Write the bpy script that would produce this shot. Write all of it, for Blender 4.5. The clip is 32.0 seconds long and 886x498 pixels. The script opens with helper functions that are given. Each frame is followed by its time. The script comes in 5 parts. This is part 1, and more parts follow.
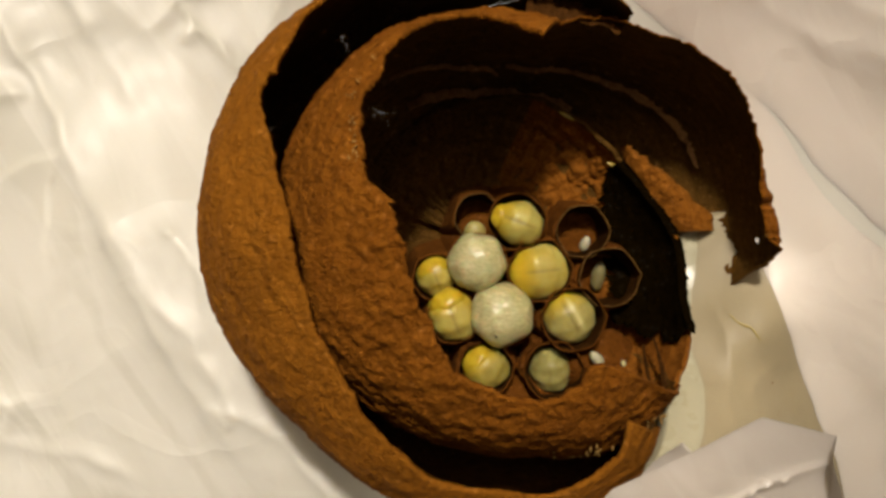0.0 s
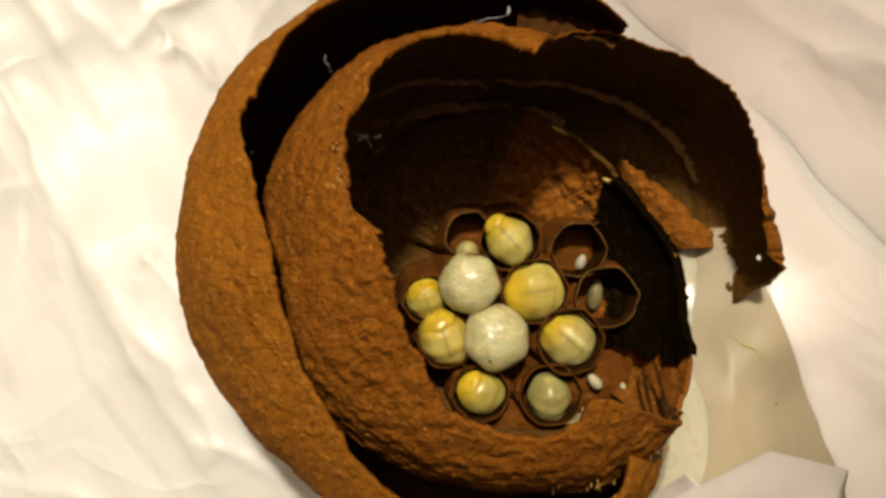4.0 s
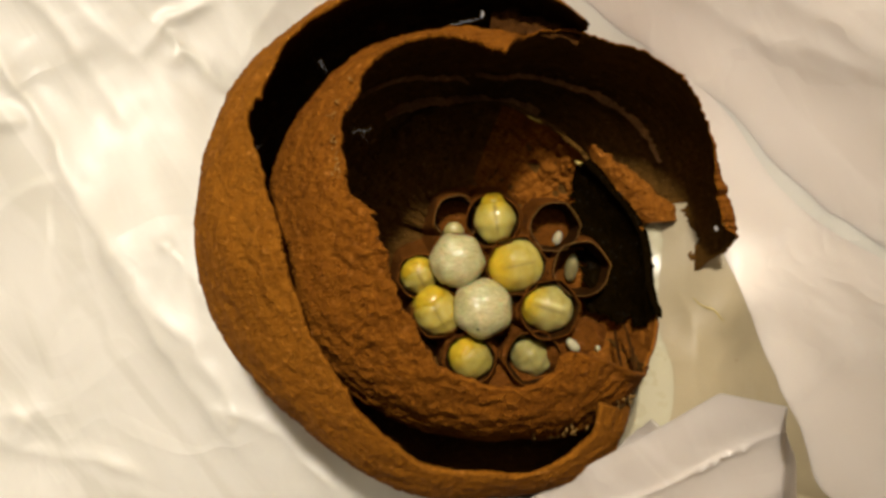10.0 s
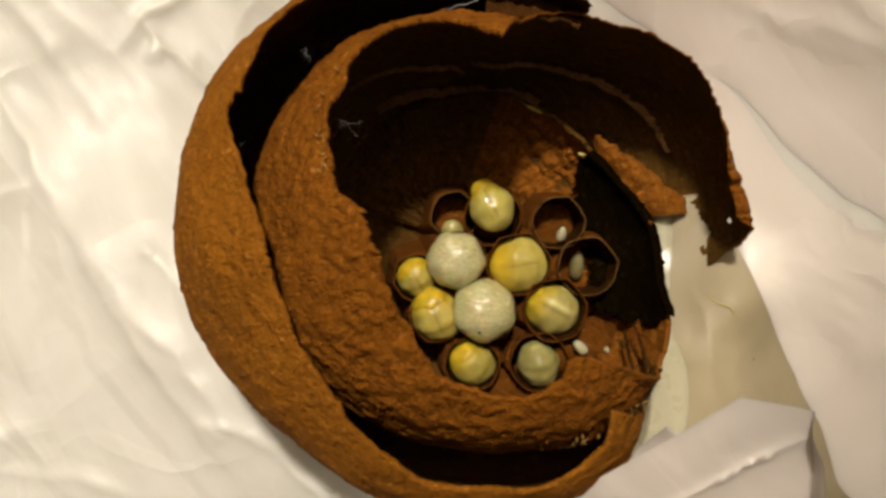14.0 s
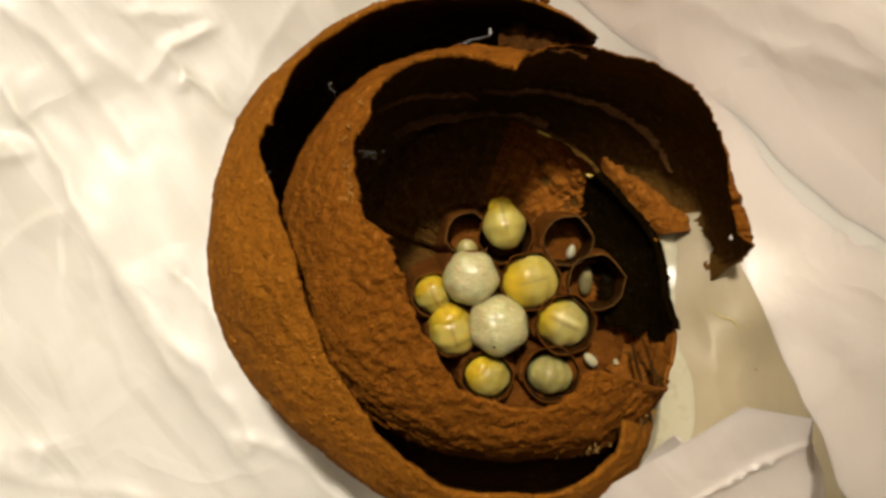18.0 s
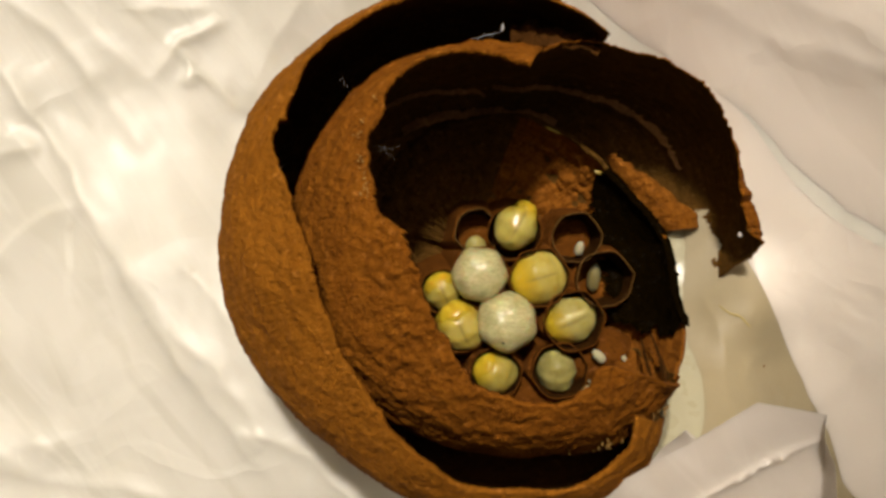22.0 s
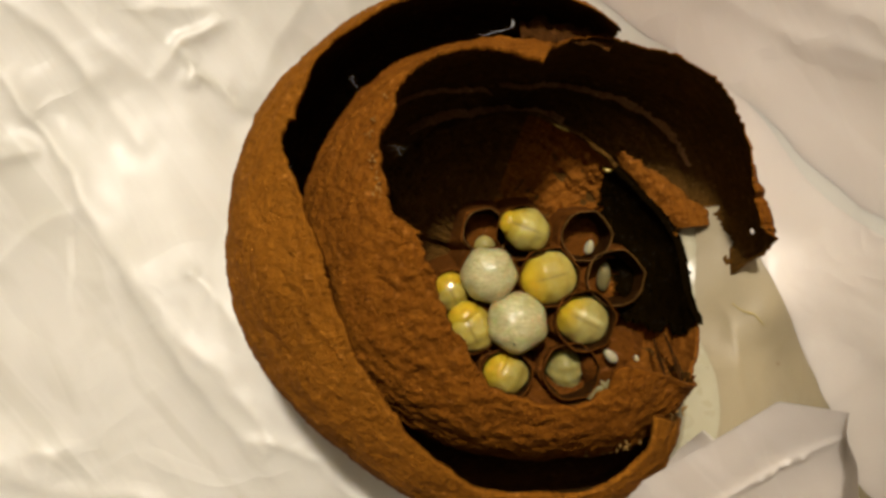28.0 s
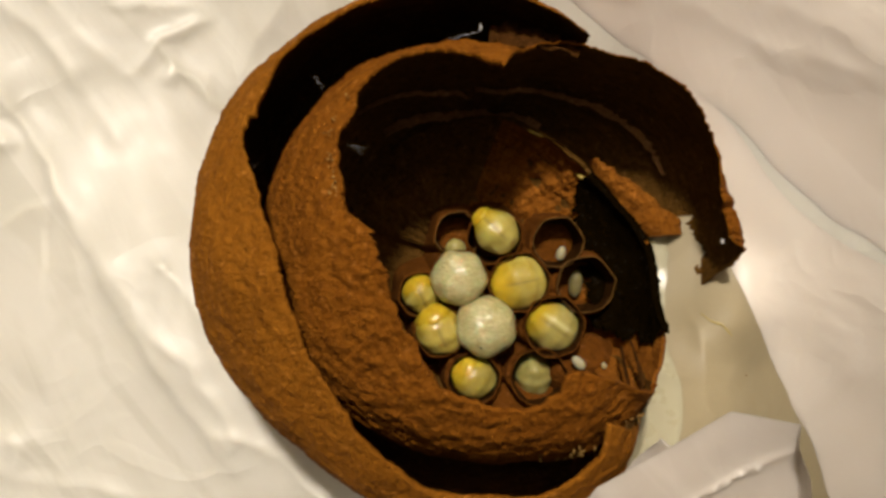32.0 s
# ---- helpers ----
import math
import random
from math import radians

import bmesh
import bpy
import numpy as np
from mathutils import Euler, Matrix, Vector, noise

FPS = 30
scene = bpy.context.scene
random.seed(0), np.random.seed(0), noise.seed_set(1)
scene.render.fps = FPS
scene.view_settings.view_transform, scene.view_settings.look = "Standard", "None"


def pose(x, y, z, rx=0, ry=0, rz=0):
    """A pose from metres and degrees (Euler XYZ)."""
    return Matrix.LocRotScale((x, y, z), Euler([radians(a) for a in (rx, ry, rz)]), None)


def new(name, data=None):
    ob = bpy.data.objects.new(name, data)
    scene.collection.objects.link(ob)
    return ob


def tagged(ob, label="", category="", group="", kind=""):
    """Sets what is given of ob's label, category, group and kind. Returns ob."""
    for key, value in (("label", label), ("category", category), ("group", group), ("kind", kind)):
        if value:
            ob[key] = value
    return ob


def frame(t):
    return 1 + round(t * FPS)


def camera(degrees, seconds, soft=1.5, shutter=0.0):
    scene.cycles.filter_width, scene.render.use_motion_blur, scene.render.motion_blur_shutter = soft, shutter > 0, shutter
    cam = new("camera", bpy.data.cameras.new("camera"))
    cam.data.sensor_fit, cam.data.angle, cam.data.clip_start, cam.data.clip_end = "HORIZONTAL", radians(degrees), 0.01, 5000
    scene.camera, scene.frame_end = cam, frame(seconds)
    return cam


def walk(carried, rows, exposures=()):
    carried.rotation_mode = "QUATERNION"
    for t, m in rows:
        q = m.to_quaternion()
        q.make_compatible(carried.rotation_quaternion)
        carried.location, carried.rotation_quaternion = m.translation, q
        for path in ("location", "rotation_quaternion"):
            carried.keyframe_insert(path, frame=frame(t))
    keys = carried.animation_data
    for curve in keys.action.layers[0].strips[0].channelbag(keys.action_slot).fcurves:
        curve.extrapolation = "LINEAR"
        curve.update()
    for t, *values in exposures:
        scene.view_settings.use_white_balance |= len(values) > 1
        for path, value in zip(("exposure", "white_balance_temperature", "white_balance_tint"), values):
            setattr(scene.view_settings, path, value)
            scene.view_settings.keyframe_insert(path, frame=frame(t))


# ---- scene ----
cam = camera(53.9, 32.0, soft=3.1, shutter=0.5)
METRES, EYE, TILT, LEAN, TURN = 0.18, 0.16, -90.0, 0.0, 0.0
ROWS = [
    (0.0, 0.0, 0.0, 0.0, 0.0, 0.0, -0.0),
    (0.5, 0.0116, 0.0092, -0.0016, -0.16, -0.11, 0.09),
    (1.0, 0.0, 0.0261, 0.0042, -0.18, -0.1, 0.21),
    (1.5, 0.0146, 0.0032, 0.0132, -0.36, 0.03, 0.42),
    (2.0, 0.0072, 0.0042, 0.0136, -0.46, -0.05, 0.4),
    (2.5, 0.001, 0.0146, 0.0168, -0.43, -0.02, 0.51),
    (4.5, 0.0025, 0.0288, 0.0228, -0.56, -0.29, 0.98),
    (5.0, 0.0163, 0.0088, 0.024, -0.9, -0.27, 1.08),
    (5.5, 0.0015, 0.0006, 0.0376, -1.07, -0.19, 1.1),
    (6.0, 0.0088, -0.0168, 0.0294, -1.21, -0.21, 1.0),
    (6.5, 0.0014, -0.0219, 0.0316, -1.35, -0.13, 1.1),
    (7.0, -0.0005, -0.0319, 0.0442, -1.18, -0.0, 1.29),
    (7.5, 0.0188, -0.0391, 0.0272, -1.31, -0.16, 1.44),
    (8.0, 0.0169, -0.059, 0.0352, -1.25, -0.03, 1.68),
    (8.5, 0.0135, -0.0889, 0.021, -1.22, -0.08, 1.88),
    (9.0, -0.0083, -0.0735, 0.0315, -1.13, -0.12, 2.19),
    (9.5, -0.0006, -0.0572, 0.017, -0.86, -0.36, 2.49),
    (10.0, 0.0075, -0.054, 0.0115, -0.74, -0.79, 2.62),
    (10.5, -0.0148, -0.0543, 0.0193, -0.37, -0.75, 2.86),
    (11.0, -0.014, -0.0518, 0.0125, -0.55, -0.82, 2.92),
    (11.5, -0.013, -0.0468, 0.0154, -0.71, -0.68, 3.04),
    (12.0, -0.0158, -0.0714, 0.0069, -0.95, -0.6, 3.18),
    (12.5, -0.0344, -0.0804, 0.0156, -0.97, -0.64, 3.2),
    (13.0, -0.0221, -0.055, 0.0205, -1.03, -0.58, 3.39),
    (13.5, -0.0067, -0.0323, 0.0172, -1.01, -0.81, 3.61),
    (14.0, 0.0104, -0.0078, 0.0114, -0.74, -0.86, 3.89),
    (14.5, 0.0193, 0.0026, 0.011, -0.58, -0.89, 4.14),
    (16.5, 0.0227, -0.0369, 0.018, -0.46, -0.47, 4.48),
    (17.0, 0.0099, -0.0423, 0.0235, -0.42, -0.25, 4.53),
    (17.5, -0.0018, -0.0402, 0.0261, -0.5, -0.22, 4.54),
    (18.0, -0.0019, -0.0481, 0.0228, -0.58, -0.3, 4.52),
    (18.5, -0.0102, -0.049, 0.0226, -0.64, -0.15, 4.63),
    (19.0, -0.0068, -0.0529, 0.0195, -0.7, -0.14, 4.65),
    (19.5, 0.0026, -0.0539, 0.0227, -0.81, -0.05, 4.64),
    (20.0, 0.0034, -0.0506, 0.0148, -0.87, -0.11, 4.63),
    (20.5, -0.0025, -0.0452, 0.0179, -0.87, -0.17, 4.53),
    (21.0, -0.0119, -0.0472, 0.0272, -0.89, -0.15, 4.43),
    (21.5, -0.0119, -0.0419, 0.0318, -0.98, -0.23, 4.37),
    (22.0, -0.0182, -0.0474, 0.0213, -1.08, -0.4, 4.39),
    (22.5, -0.0137, -0.0475, 0.0233, -1.11, -0.19, 4.54),
    (23.0, -0.0219, -0.0582, 0.0326, -1.27, -0.05, 4.65),
    (23.5, -0.0365, -0.063, 0.0371, -1.25, -0.06, 4.65),
    (24.0, -0.0326, -0.0702, 0.0251, -1.37, -0.12, 4.68),
    (24.5, -0.0376, -0.0672, 0.0264, -1.47, -0.06, 4.77),
    (25.0, -0.0415, -0.0668, 0.0328, -1.45, -0.04, 4.78),
    (25.5, -0.0397, -0.0663, 0.0229, -1.49, -0.09, 4.82),
    (27.5, -0.0415, -0.0403, 0.0307, -1.59, -0.32, 4.9),
    (28.0, -0.0347, -0.0351, 0.0223, -1.66, -0.39, 5.07),
    (28.5, -0.0224, -0.0349, 0.0212, -1.71, -0.4, 5.1),
    (29.0, -0.0181, -0.0422, 0.0357, -1.75, -0.2, 5.14),
    (29.5, -0.0132, -0.0506, 0.0229, -1.82, -0.22, 5.12),
    (30.0, -0.0183, -0.069, 0.019, -1.87, -0.15, 5.07),
    (30.5, -0.0363, -0.0855, 0.0208, -1.49, -0.18, 4.67),
    (30.8, -0.0315, -0.0841, 0.0179, -1.4532, -0.2184, 4.6140),
    (30.9, -0.0030, -0.0762, 0.0006, -1.2370, -0.4440, 4.2850),
    (31.0, 0.0242, -0.0686, -0.016, -1.03, -0.66, 3.97),
    (31.2, 0.0234, -0.0677, -0.0133, -1.0060, -0.5796, 3.9496),
    (31.5, 0.0172, -0.0609, 0.0063, -0.83, 0.01, 3.8),
    (32.0, 0.0092, -0.0382, 0.014, -0.57, 0.19, 3.53),
]
walk(cam, [(t, pose(0, 0, EYE, TILT, LEAN, TURN) @ pose(METRES * x, METRES * y, METRES * z, 90 + pitch, roll, yaw)) for t, x, y, z, yaw, pitch, roll in ROWS],
     exposures=[(0.0, -0.03), (1.0, 0.10), (2.0, 0.22), (5.0, 0.30), (8.0, 0.25), (10.0, 0.12), (11.0, 0.01), (13.0, -0.07), (14.0, 0.04), (17.0, 0.19), (20.0, 0.08), (23.0, 0.05), (25.0, -0.06), (28.0, -0.06), (30.0, 0.08), (31.0, 0.05), (32.0, 0.0)])

# ---- world and light ----
world = bpy.data.worlds.new("world")
world.use_nodes = True
world.node_tree.nodes["Background"].inputs[0].default_value = (1.0, 0.86, 0.68, 1)
world.node_tree.nodes["Background"].inputs[1].default_value = 0.05
scene.world = world

LAMP = (-0.03, 0.78, 1.46)
bulb = new("ceiling_light_glow", bpy.data.lights.new("ceiling_light_glow", "POINT"))
bulb.data.shadow_soft_size, bulb.data.energy, bulb.data.color = 0.06, 124.0, (1.0, 0.905, 0.80)
bulb.location = LAMP

MM = 0.001


# ---- helpers of this scene ----
def part(name, bm, material, parent=None, label="", smooth=True):
    me = bpy.data.meshes.new(name)
    bm.to_mesh(me)
    bm.free()
    return part_mesh(name, me, material, parent, label, smooth)


def part_mesh(name, me, material, parent=None, label="", smooth=True):
    for m in material if isinstance(material, (list, tuple)) else [material]:
        me.materials.append(m)
    if smooth:
        me.shade_smooth()
    ob = new(name, me)
    if parent is not None:
        ob.parent = parent
    if label:
        tagged(ob, label)
    return ob


def thing(name, label, category, group="", m=None):
    ob = new(name)
    ob.empty_display_size = 0.01
    tagged(ob, label, category, group)
    if m is not None:
        ob.matrix_world = m
    return ob


def grid_mesh(name, pts, rows, cols, uv=None, wrap=False, flip=False):
    """A sheet of rows x cols points (n x 3, metres); wrap joins the last column to the first."""
    i, j = np.meshgrid(np.arange(rows - 1), np.arange(cols if wrap else cols - 1), indexing="ij")
    k = (j + 1) % cols
    quads = np.stack([i * cols + j, i * cols + k, (i + 1) * cols + k, (i + 1) * cols + j], -1).reshape(-1, 4)
    if flip:
        quads = quads[:, ::-1]
    me = bpy.data.meshes.new(name)
    me.from_pydata(pts.tolist(), [], quads.tolist())
    if uv is not None:
        layer = me.uv_layers.new(name="UVMap")
        loops = np.empty(len(me.loops), dtype=np.int32)
        me.loops.foreach_get("vertex_index", loops)
        layer.data.foreach_set("uv", uv[loops].astype(np.float32).ravel())
    me.update()
    return me


_table = np.random.RandomState(7).rand(64, 64, 64)


def noise3(p):
    """Smooth value noise in -1..1 at the points p (n x 3)."""
    p = np.asarray(p, float)
    i = np.floor(p).astype(int)
    f = p - i
    f = f * f * (3 - 2 * f)
    i0, i1 = i % 64, (i + 1) % 64
    out = 0
    for a in (0, 1):
        for b in (0, 1):
            for c in (0, 1):
                w = (f[:, 0] if a else 1 - f[:, 0]) * (f[:, 1] if b else 1 - f[:, 1]) * (f[:, 2] if c else 1 - f[:, 2])
                ix, iy, iz = (i1 if a else i0)[:, 0], (i1 if b else i0)[:, 1], (i1 if c else i0)[:, 2]
                out = out + w * _table[ix, iy, iz]
    return out * 2 - 1


def along(x, table, period=None):
    """Smooth value of a table of (place, value) pairs at x."""
    xs, ys = np.array([a for a, _ in table], float), np.array([b for _, b in table], float)
    return np.interp(x, xs, ys, period=period)


# ---- materials ----
class Nodes:
    """A short way to write node trees."""

    def __init__(self, name):
        self.m = bpy.data.materials.new(name)
        self.m.use_nodes = True
        self.t = self.m.node_tree
        self.bsdf = self.t.nodes["Principled BSDF"]

    def node(self, kind, **sets):
        n = self.t.nodes.new(kind)
        for key, value in sets.items():
            n.inputs[key.replace("_", " ")].default_value = value
        return n

    def link(self, a, b):
        self.t.links.new(a, b)
        return self

    def coords(self, scale, uv=False, turn=0.0):
        c = self.t.nodes.new("ShaderNodeTexCoord")
        m = self.t.nodes.new("ShaderNodeMapping")
        m.vector_type = "TEXTURE"
        m.inputs["Rotation"].default_value = (0, 0, radians(turn))
        m.inputs["Scale"].default_value = tuple(1 / c for c in (scale if isinstance(scale, tuple) else (scale,) * 3))
        self.link(c.outputs["UV" if uv else "Object"], m.inputs["Vector"])
        return m.outputs[0]

    def noise(self, scale, detail=3.0, rough=0.55, uv=False, distort=0.0, turn=0.0):
        n = self.node("ShaderNodeTexNoise", Scale=1.0, Detail=detail, Roughness=rough, Distortion=distort)
        self.link(self.coords(scale, uv, turn), n.inputs["Vector"])
        return n.outputs["Fac"]

    def ramp(self, fac, stops):
        n = self.t.nodes.new("ShaderNodeValToRGB")
        while len(n.color_ramp.elements) < len(stops):
            n.color_ramp.elements.new(0.5)
        for e, (at, col) in zip(n.color_ramp.elements, stops):
            e.position, e.color = at, (*col, 1) if isinstance(col, tuple) else (col, col, col, 1)
        self.link(fac, n.inputs[0])
        return n.outputs[0]

    def mix(self, fac, a, b, blend="MIX"):
        n = self.t.nodes.new("ShaderNodeMix")
        n.data_type, n.blend_type = "RGBA", blend
        for sock, v in ((n.inputs[0], fac), (n.inputs[6], a), (n.inputs[7], b)):
            if hasattr(v, "is_output"):
                self.link(v, sock)
            else:
                sock.default_value = v if not isinstance(v, tuple) else (*v, 1)
        return n.outputs[2]

    def bump(self, height, strength, distance, normal=None):
        n = self.node("ShaderNodeBump", Strength=strength, Distance=distance)
        self.link(height, n.inputs["Height"])
        if normal is not None:
            self.link(normal, n.inputs["Normal"])
        return n.outputs[0]

    def base(self, colour, rough=0.6, normal=None, **more):
        sets = {"Base Color": colour, "Roughness": rough, **more}
        for key, v in sets.items():
            if hasattr(v, "is_output"):
                self.link(v, self.bsdf.inputs[key])
            else:
                self.bsdf.inputs[key].default_value = (*v, 1) if isinstance(v, tuple) and len(v) == 3 and "Color" in key else v
        if normal is not None:
            self.link(normal, self.bsdf.inputs["Normal"])
        return self.m


def paper(name, low, mid, high, gloss=0.05):
    """Chewed wood paper: fibrous, streaked along the building bands, grainy and pitted."""
    n = Nodes(name)
    band = n.noise((0.07, 0.55, 0.5), 3, 0.5, uv=True, distort=0.3)
    streak = n.noise((0.25, 1.6, 1.0), 5, 0.65, uv=True, distort=0.6)
    grain = n.noise(1500.0, 4, 0.7)
    pulp = n.noise((700.0, 700.0, 900.0), 3, 0.65, distort=0.2)
    blotch = n.noise(130.0, 3, 0.5)
    col = n.ramp(streak, [(0.25, low), (0.5, mid), (0.75, high)])
    col = n.mix(n.ramp(band, [(0.38, 0.0), (0.62, 0.5)]), col, tuple(0.5 * (a + b) for a, b in zip(mid, high)))
    col = n.mix(n.ramp(blotch, [(0.35, 0.0), (0.7, 0.6)]), col, tuple(c * 0.78 for c in mid))
    col = n.mix(n.ramp(pulp, [(0.30, 0.42), (0.46, 0.0)]), col, tuple(c * 0.55 for c in low))
    col = n.mix(n.ramp(grain, [(0.3, 0.5), (0.5, 0.0)]), col, tuple(c * 0.45 for c in low))
    pale = n.noise(800.0, 2, 0.5)
    col = n.mix(n.ramp(pale, [(0.62, 0.0), (0.76, 0.45)]), col, tuple(min(1, c * 1.5 + 0.02) for c in high))
    b1 = n.bump(streak, 0.3, 0.0006)
    b2 = n.bump(pulp, 0.7, 0.0008, b1)
    b3 = n.bump(grain, 0.8, 0.0006, b2)
    return n.base(col, 0.85, b3, **{"Specular IOR Level": gloss})


PAPER = paper("brown nest paper", (0.125, 0.042, 0.0030), (0.225, 0.079, 0.0055), (0.31, 0.124, 0.0110))
PAPER_IN = paper("rough dark brown nest paper", (0.092, 0.028, 0.0020), (0.180, 0.058, 0.0040), (0.265, 0.098, 0.0080))
# darker inner paper; part of the cavity's shade is in this colour
PAPER_DARK = paper("dark inner nest paper with cavity shade", (0.060, 0.0280, 0.0045), (0.098, 0.046, 0.0080), (0.15, 0.072, 0.015), 0.03)
PAPER_CELL = paper("reddish cell paper", (0.062, 0.0196, 0.0018), (0.112, 0.0360, 0.0034), (0.16, 0.056, 0.0065))
# paler than the cell paper: the light caught by the rims, as colour
RIM = paper("thin cell rim paper with caught light", (0.10, 0.045, 0.010), (0.17, 0.085, 0.022), (0.26, 0.145, 0.045))
FRAGMENT = paper("dark reddish paper remnant", (0.030, 0.011, 0.002), (0.058, 0.022, 0.004), (0.095, 0.038, 0.008), 0.03)
# cell paper darkened to carry the shade inside the cells
CELL_SHADE = paper("inside of a cell with shade in its colour", (0.018, 0.0066, 0.0008), (0.034, 0.0125, 0.0014), (0.055, 0.021, 0.0026), 0.03)
OLD = paper("old reddish brown paper", (0.085, 0.026, 0.0026), (0.205, 0.068, 0.0062), (0.32, 0.122, 0.014))
# near-black for the shade painted below the lip; the silk speck shares it
BLACK = paper("near-black wall shade and speck", (0.0040, 0.0022, 0.0004), (0.0052, 0.0029, 0.0005), (0.007, 0.004, 0.0008), 0.0)


def plastic(name, low, high, depth=0.004, gloss=0.36, weight=0.8, streaks=0.0):
    """Thin milky film; light spreads inside it before it leaves again. streaks: how much paler it is where several layers of it overlap."""
    n = Nodes(name)
    wave = n.noise(38.0, 2, 0.45)
    fine = n.noise(260.0, 3, 0.5)
    col = n.ramp(wave, [(0.3, low), (0.7, high)])
    crease = n.ramp(n.noise(30.0, 3, 0.5, distort=0.7), [(0.42, 0.0), (0.5, 1.0), (0.58, 0.0)])
    b = n.bump(wave, 0.25, 0.003)
    if streaks:
        wide = n.noise((60.0, 13.0, 30.0), 3, 0.5, distort=1.0, turn=38)
        slim = n.noise((130.0, 24.0, 60.0), 2, 0.5, distort=1.4, turn=30)
        pale = tuple(1 - (1 - c) * (1 - streaks) for c in high)
        col = n.mix(n.ramp(wide, [(0.44, 0.0), (0.49, 0.75), (0.62, 0.4)]), col, pale)
        col = n.mix(n.ramp(slim, [(0.54, 0.0), (0.60, 0.35), (0.7, 0.15)]), col, pale)
        b = n.bump(slim, 0.12, 0.0010, b)
    b = n.bump(crease, 0.25, 0.0008, b)
    b = n.bump(fine, 0.08, 0.0004, b)
    n.base(col, n.ramp(fine, [(0.3, gloss), (0.7, gloss + 0.15)]), b, **{"Specular IOR Level": 0.4, "Subsurface Weight": weight, "Subsurface Scale": depth})
    n.bsdf.inputs["Subsurface Radius"].default_value = (1.0, 0.95, 0.85)
    return n.m


def flesh(name, low, high, sub, rough=0.5, radius=0.0012, amber=None, line=None):
    """Soft moist skin; amber: (colour, y where it begins, y where it is full); line: (x, half width, colour) of what
    shows through the skin along the back; in mm on the grub."""
    n = Nodes(name)
    soft = n.noise(420.0, 3, 0.5)
    fine = n.noise(1500.0, 2, 0.5)
    col = n.ramp(soft, [(0.3, low), (0.7, high)])
    c = n.t.nodes.new("ShaderNodeTexCoord")
    x = n.t.nodes.new("ShaderNodeSeparateXYZ")
    n.link(c.outputs["Object"], x.inputs[0])

    def fade(sock, lo, hi):
        m = n.node("ShaderNodeMapRange", From_Min=lo * MM, From_Max=hi * MM)
        n.link(sock, m.inputs["Value"])
        return m.outputs[0]

    if amber:
        col = n.mix(fade(x.outputs[1], amber[1], amber[2]), col, amber[0])
    for at, half, ink in line or ():
        span = fade(x.outputs[0], at - half, at + half)
        wob = n.mix(0.10, span, soft)
        hump = n.ramp(wob, [(0.10, 0.0), (0.45, 0.62), (0.55, 0.62), (0.90, 0.0)])
        tail = n.ramp(fade(x.outputs[1], -3.8, 3.0), [(0.0, 0.0), (0.2, 1.0), (0.75, 1.0), (1.0, 0.0)])
        both = n.t.nodes.new("ShaderNodeMath")
        both.operation = "MULTIPLY"
        n.link(hump, both.inputs[0]).link(tail, both.inputs[1])
        col = n.mix(both.outputs[0], col, ink)
    b = n.bump(fine, 0.06, 0.0002)
    n.base(col, rough, b, **{"Subsurface Weight": min(1.0, sub * 2.2), "Subsurface Scale": radius * 1.3, "Specular IOR Level": 0.15, "Coat Weight": 1.0, "Coat Roughness": 0.05})
    n.bsdf.inputs["Subsurface Radius"].default_value = (1.0, 0.7, 0.35)
    return n.m


def silk():
    """Spun silk: fine threads that swirl round the cap."""
    n = Nodes("white silk cap")
    web = n.noise((190.0, 620.0, 330.0), 3, 0.6, distort=5.0)
    web2 = n.noise((1300.0, 900.0, 1100.0), 2, 0.5, distort=3.5)
    soft = n.noise(260.0, 2, 0.5)
    col = n.ramp(web, [(0.36, (0.33, 0.295, 0.125)), (0.5, (0.43, 0.39, 0.18)), (0.64, (0.57, 0.52, 0.27))])
    col = n.mix(n.ramp(web2, [(0.52, 0.0), (0.64, 0.15)]), col, (0.62, 0.58, 0.34))
    col = n.mix(n.ramp(soft, [(0.4, 0.0), (0.7, 0.5)]), col, (0.38, 0.345, 0.155))
    b = n.bump(web, 0.65, 0.0004)
    b = n.bump(web2, 0.08, 0.0002, b)
    n.base(col, 0.30, b, **{"Subsurface Weight": 0.45, "Subsurface Scale": 0.001, "Specular IOR Level": 0.45, "Coat Weight": 0.4, "Coat Roughness": 0.3})
    return n.m


def plain(name, low, high, scale, rough=0.6, bump=0.2, dist=0.002):
    n = Nodes(name)
    f = n.noise(scale, 4, 0.6)
    return n.base(n.ramp(f, [(0.3, low), (0.7, high)]), rough, n.bump(f, bump, dist))


PANEL = plastic("pinkish white plastic panel", (0.60, 0.545, 0.475), (0.66, 0.605, 0.53), 0.004)
THIN = plastic("tan single film", (0.25, 0.205, 0.118), (0.31, 0.258, 0.155), 0.002, 0.5, 0.5)
TWICE = plastic("doubled thin film", (0.33, 0.302, 0.198), (0.40, 0.37, 0.25), 0.003, 0.22, 0.6)
SOFT = plastic("soft pinkish white plastic", (0.54, 0.487, 0.42), (0.60, 0.545, 0.475), 0.004, 0.42, streaks=0.05)
FILM = plastic("layered white film", (0.485, 0.47, 0.40), (0.55, 0.53, 0.458), 0.0035, streaks=0.11)
AMB = (0.46, 0.318, 0.015)
DUSK, MILK = (0.20, 0.16, 0.055), (0.60, 0.54, 0.26)
CREAM = flesh("cream grub skin", (0.36, 0.30, 0.066), (0.47, 0.405, 0.108), 0.4, amber=(AMB, 0.2, 2.6), line=((0.0, 0.5, DUSK),))
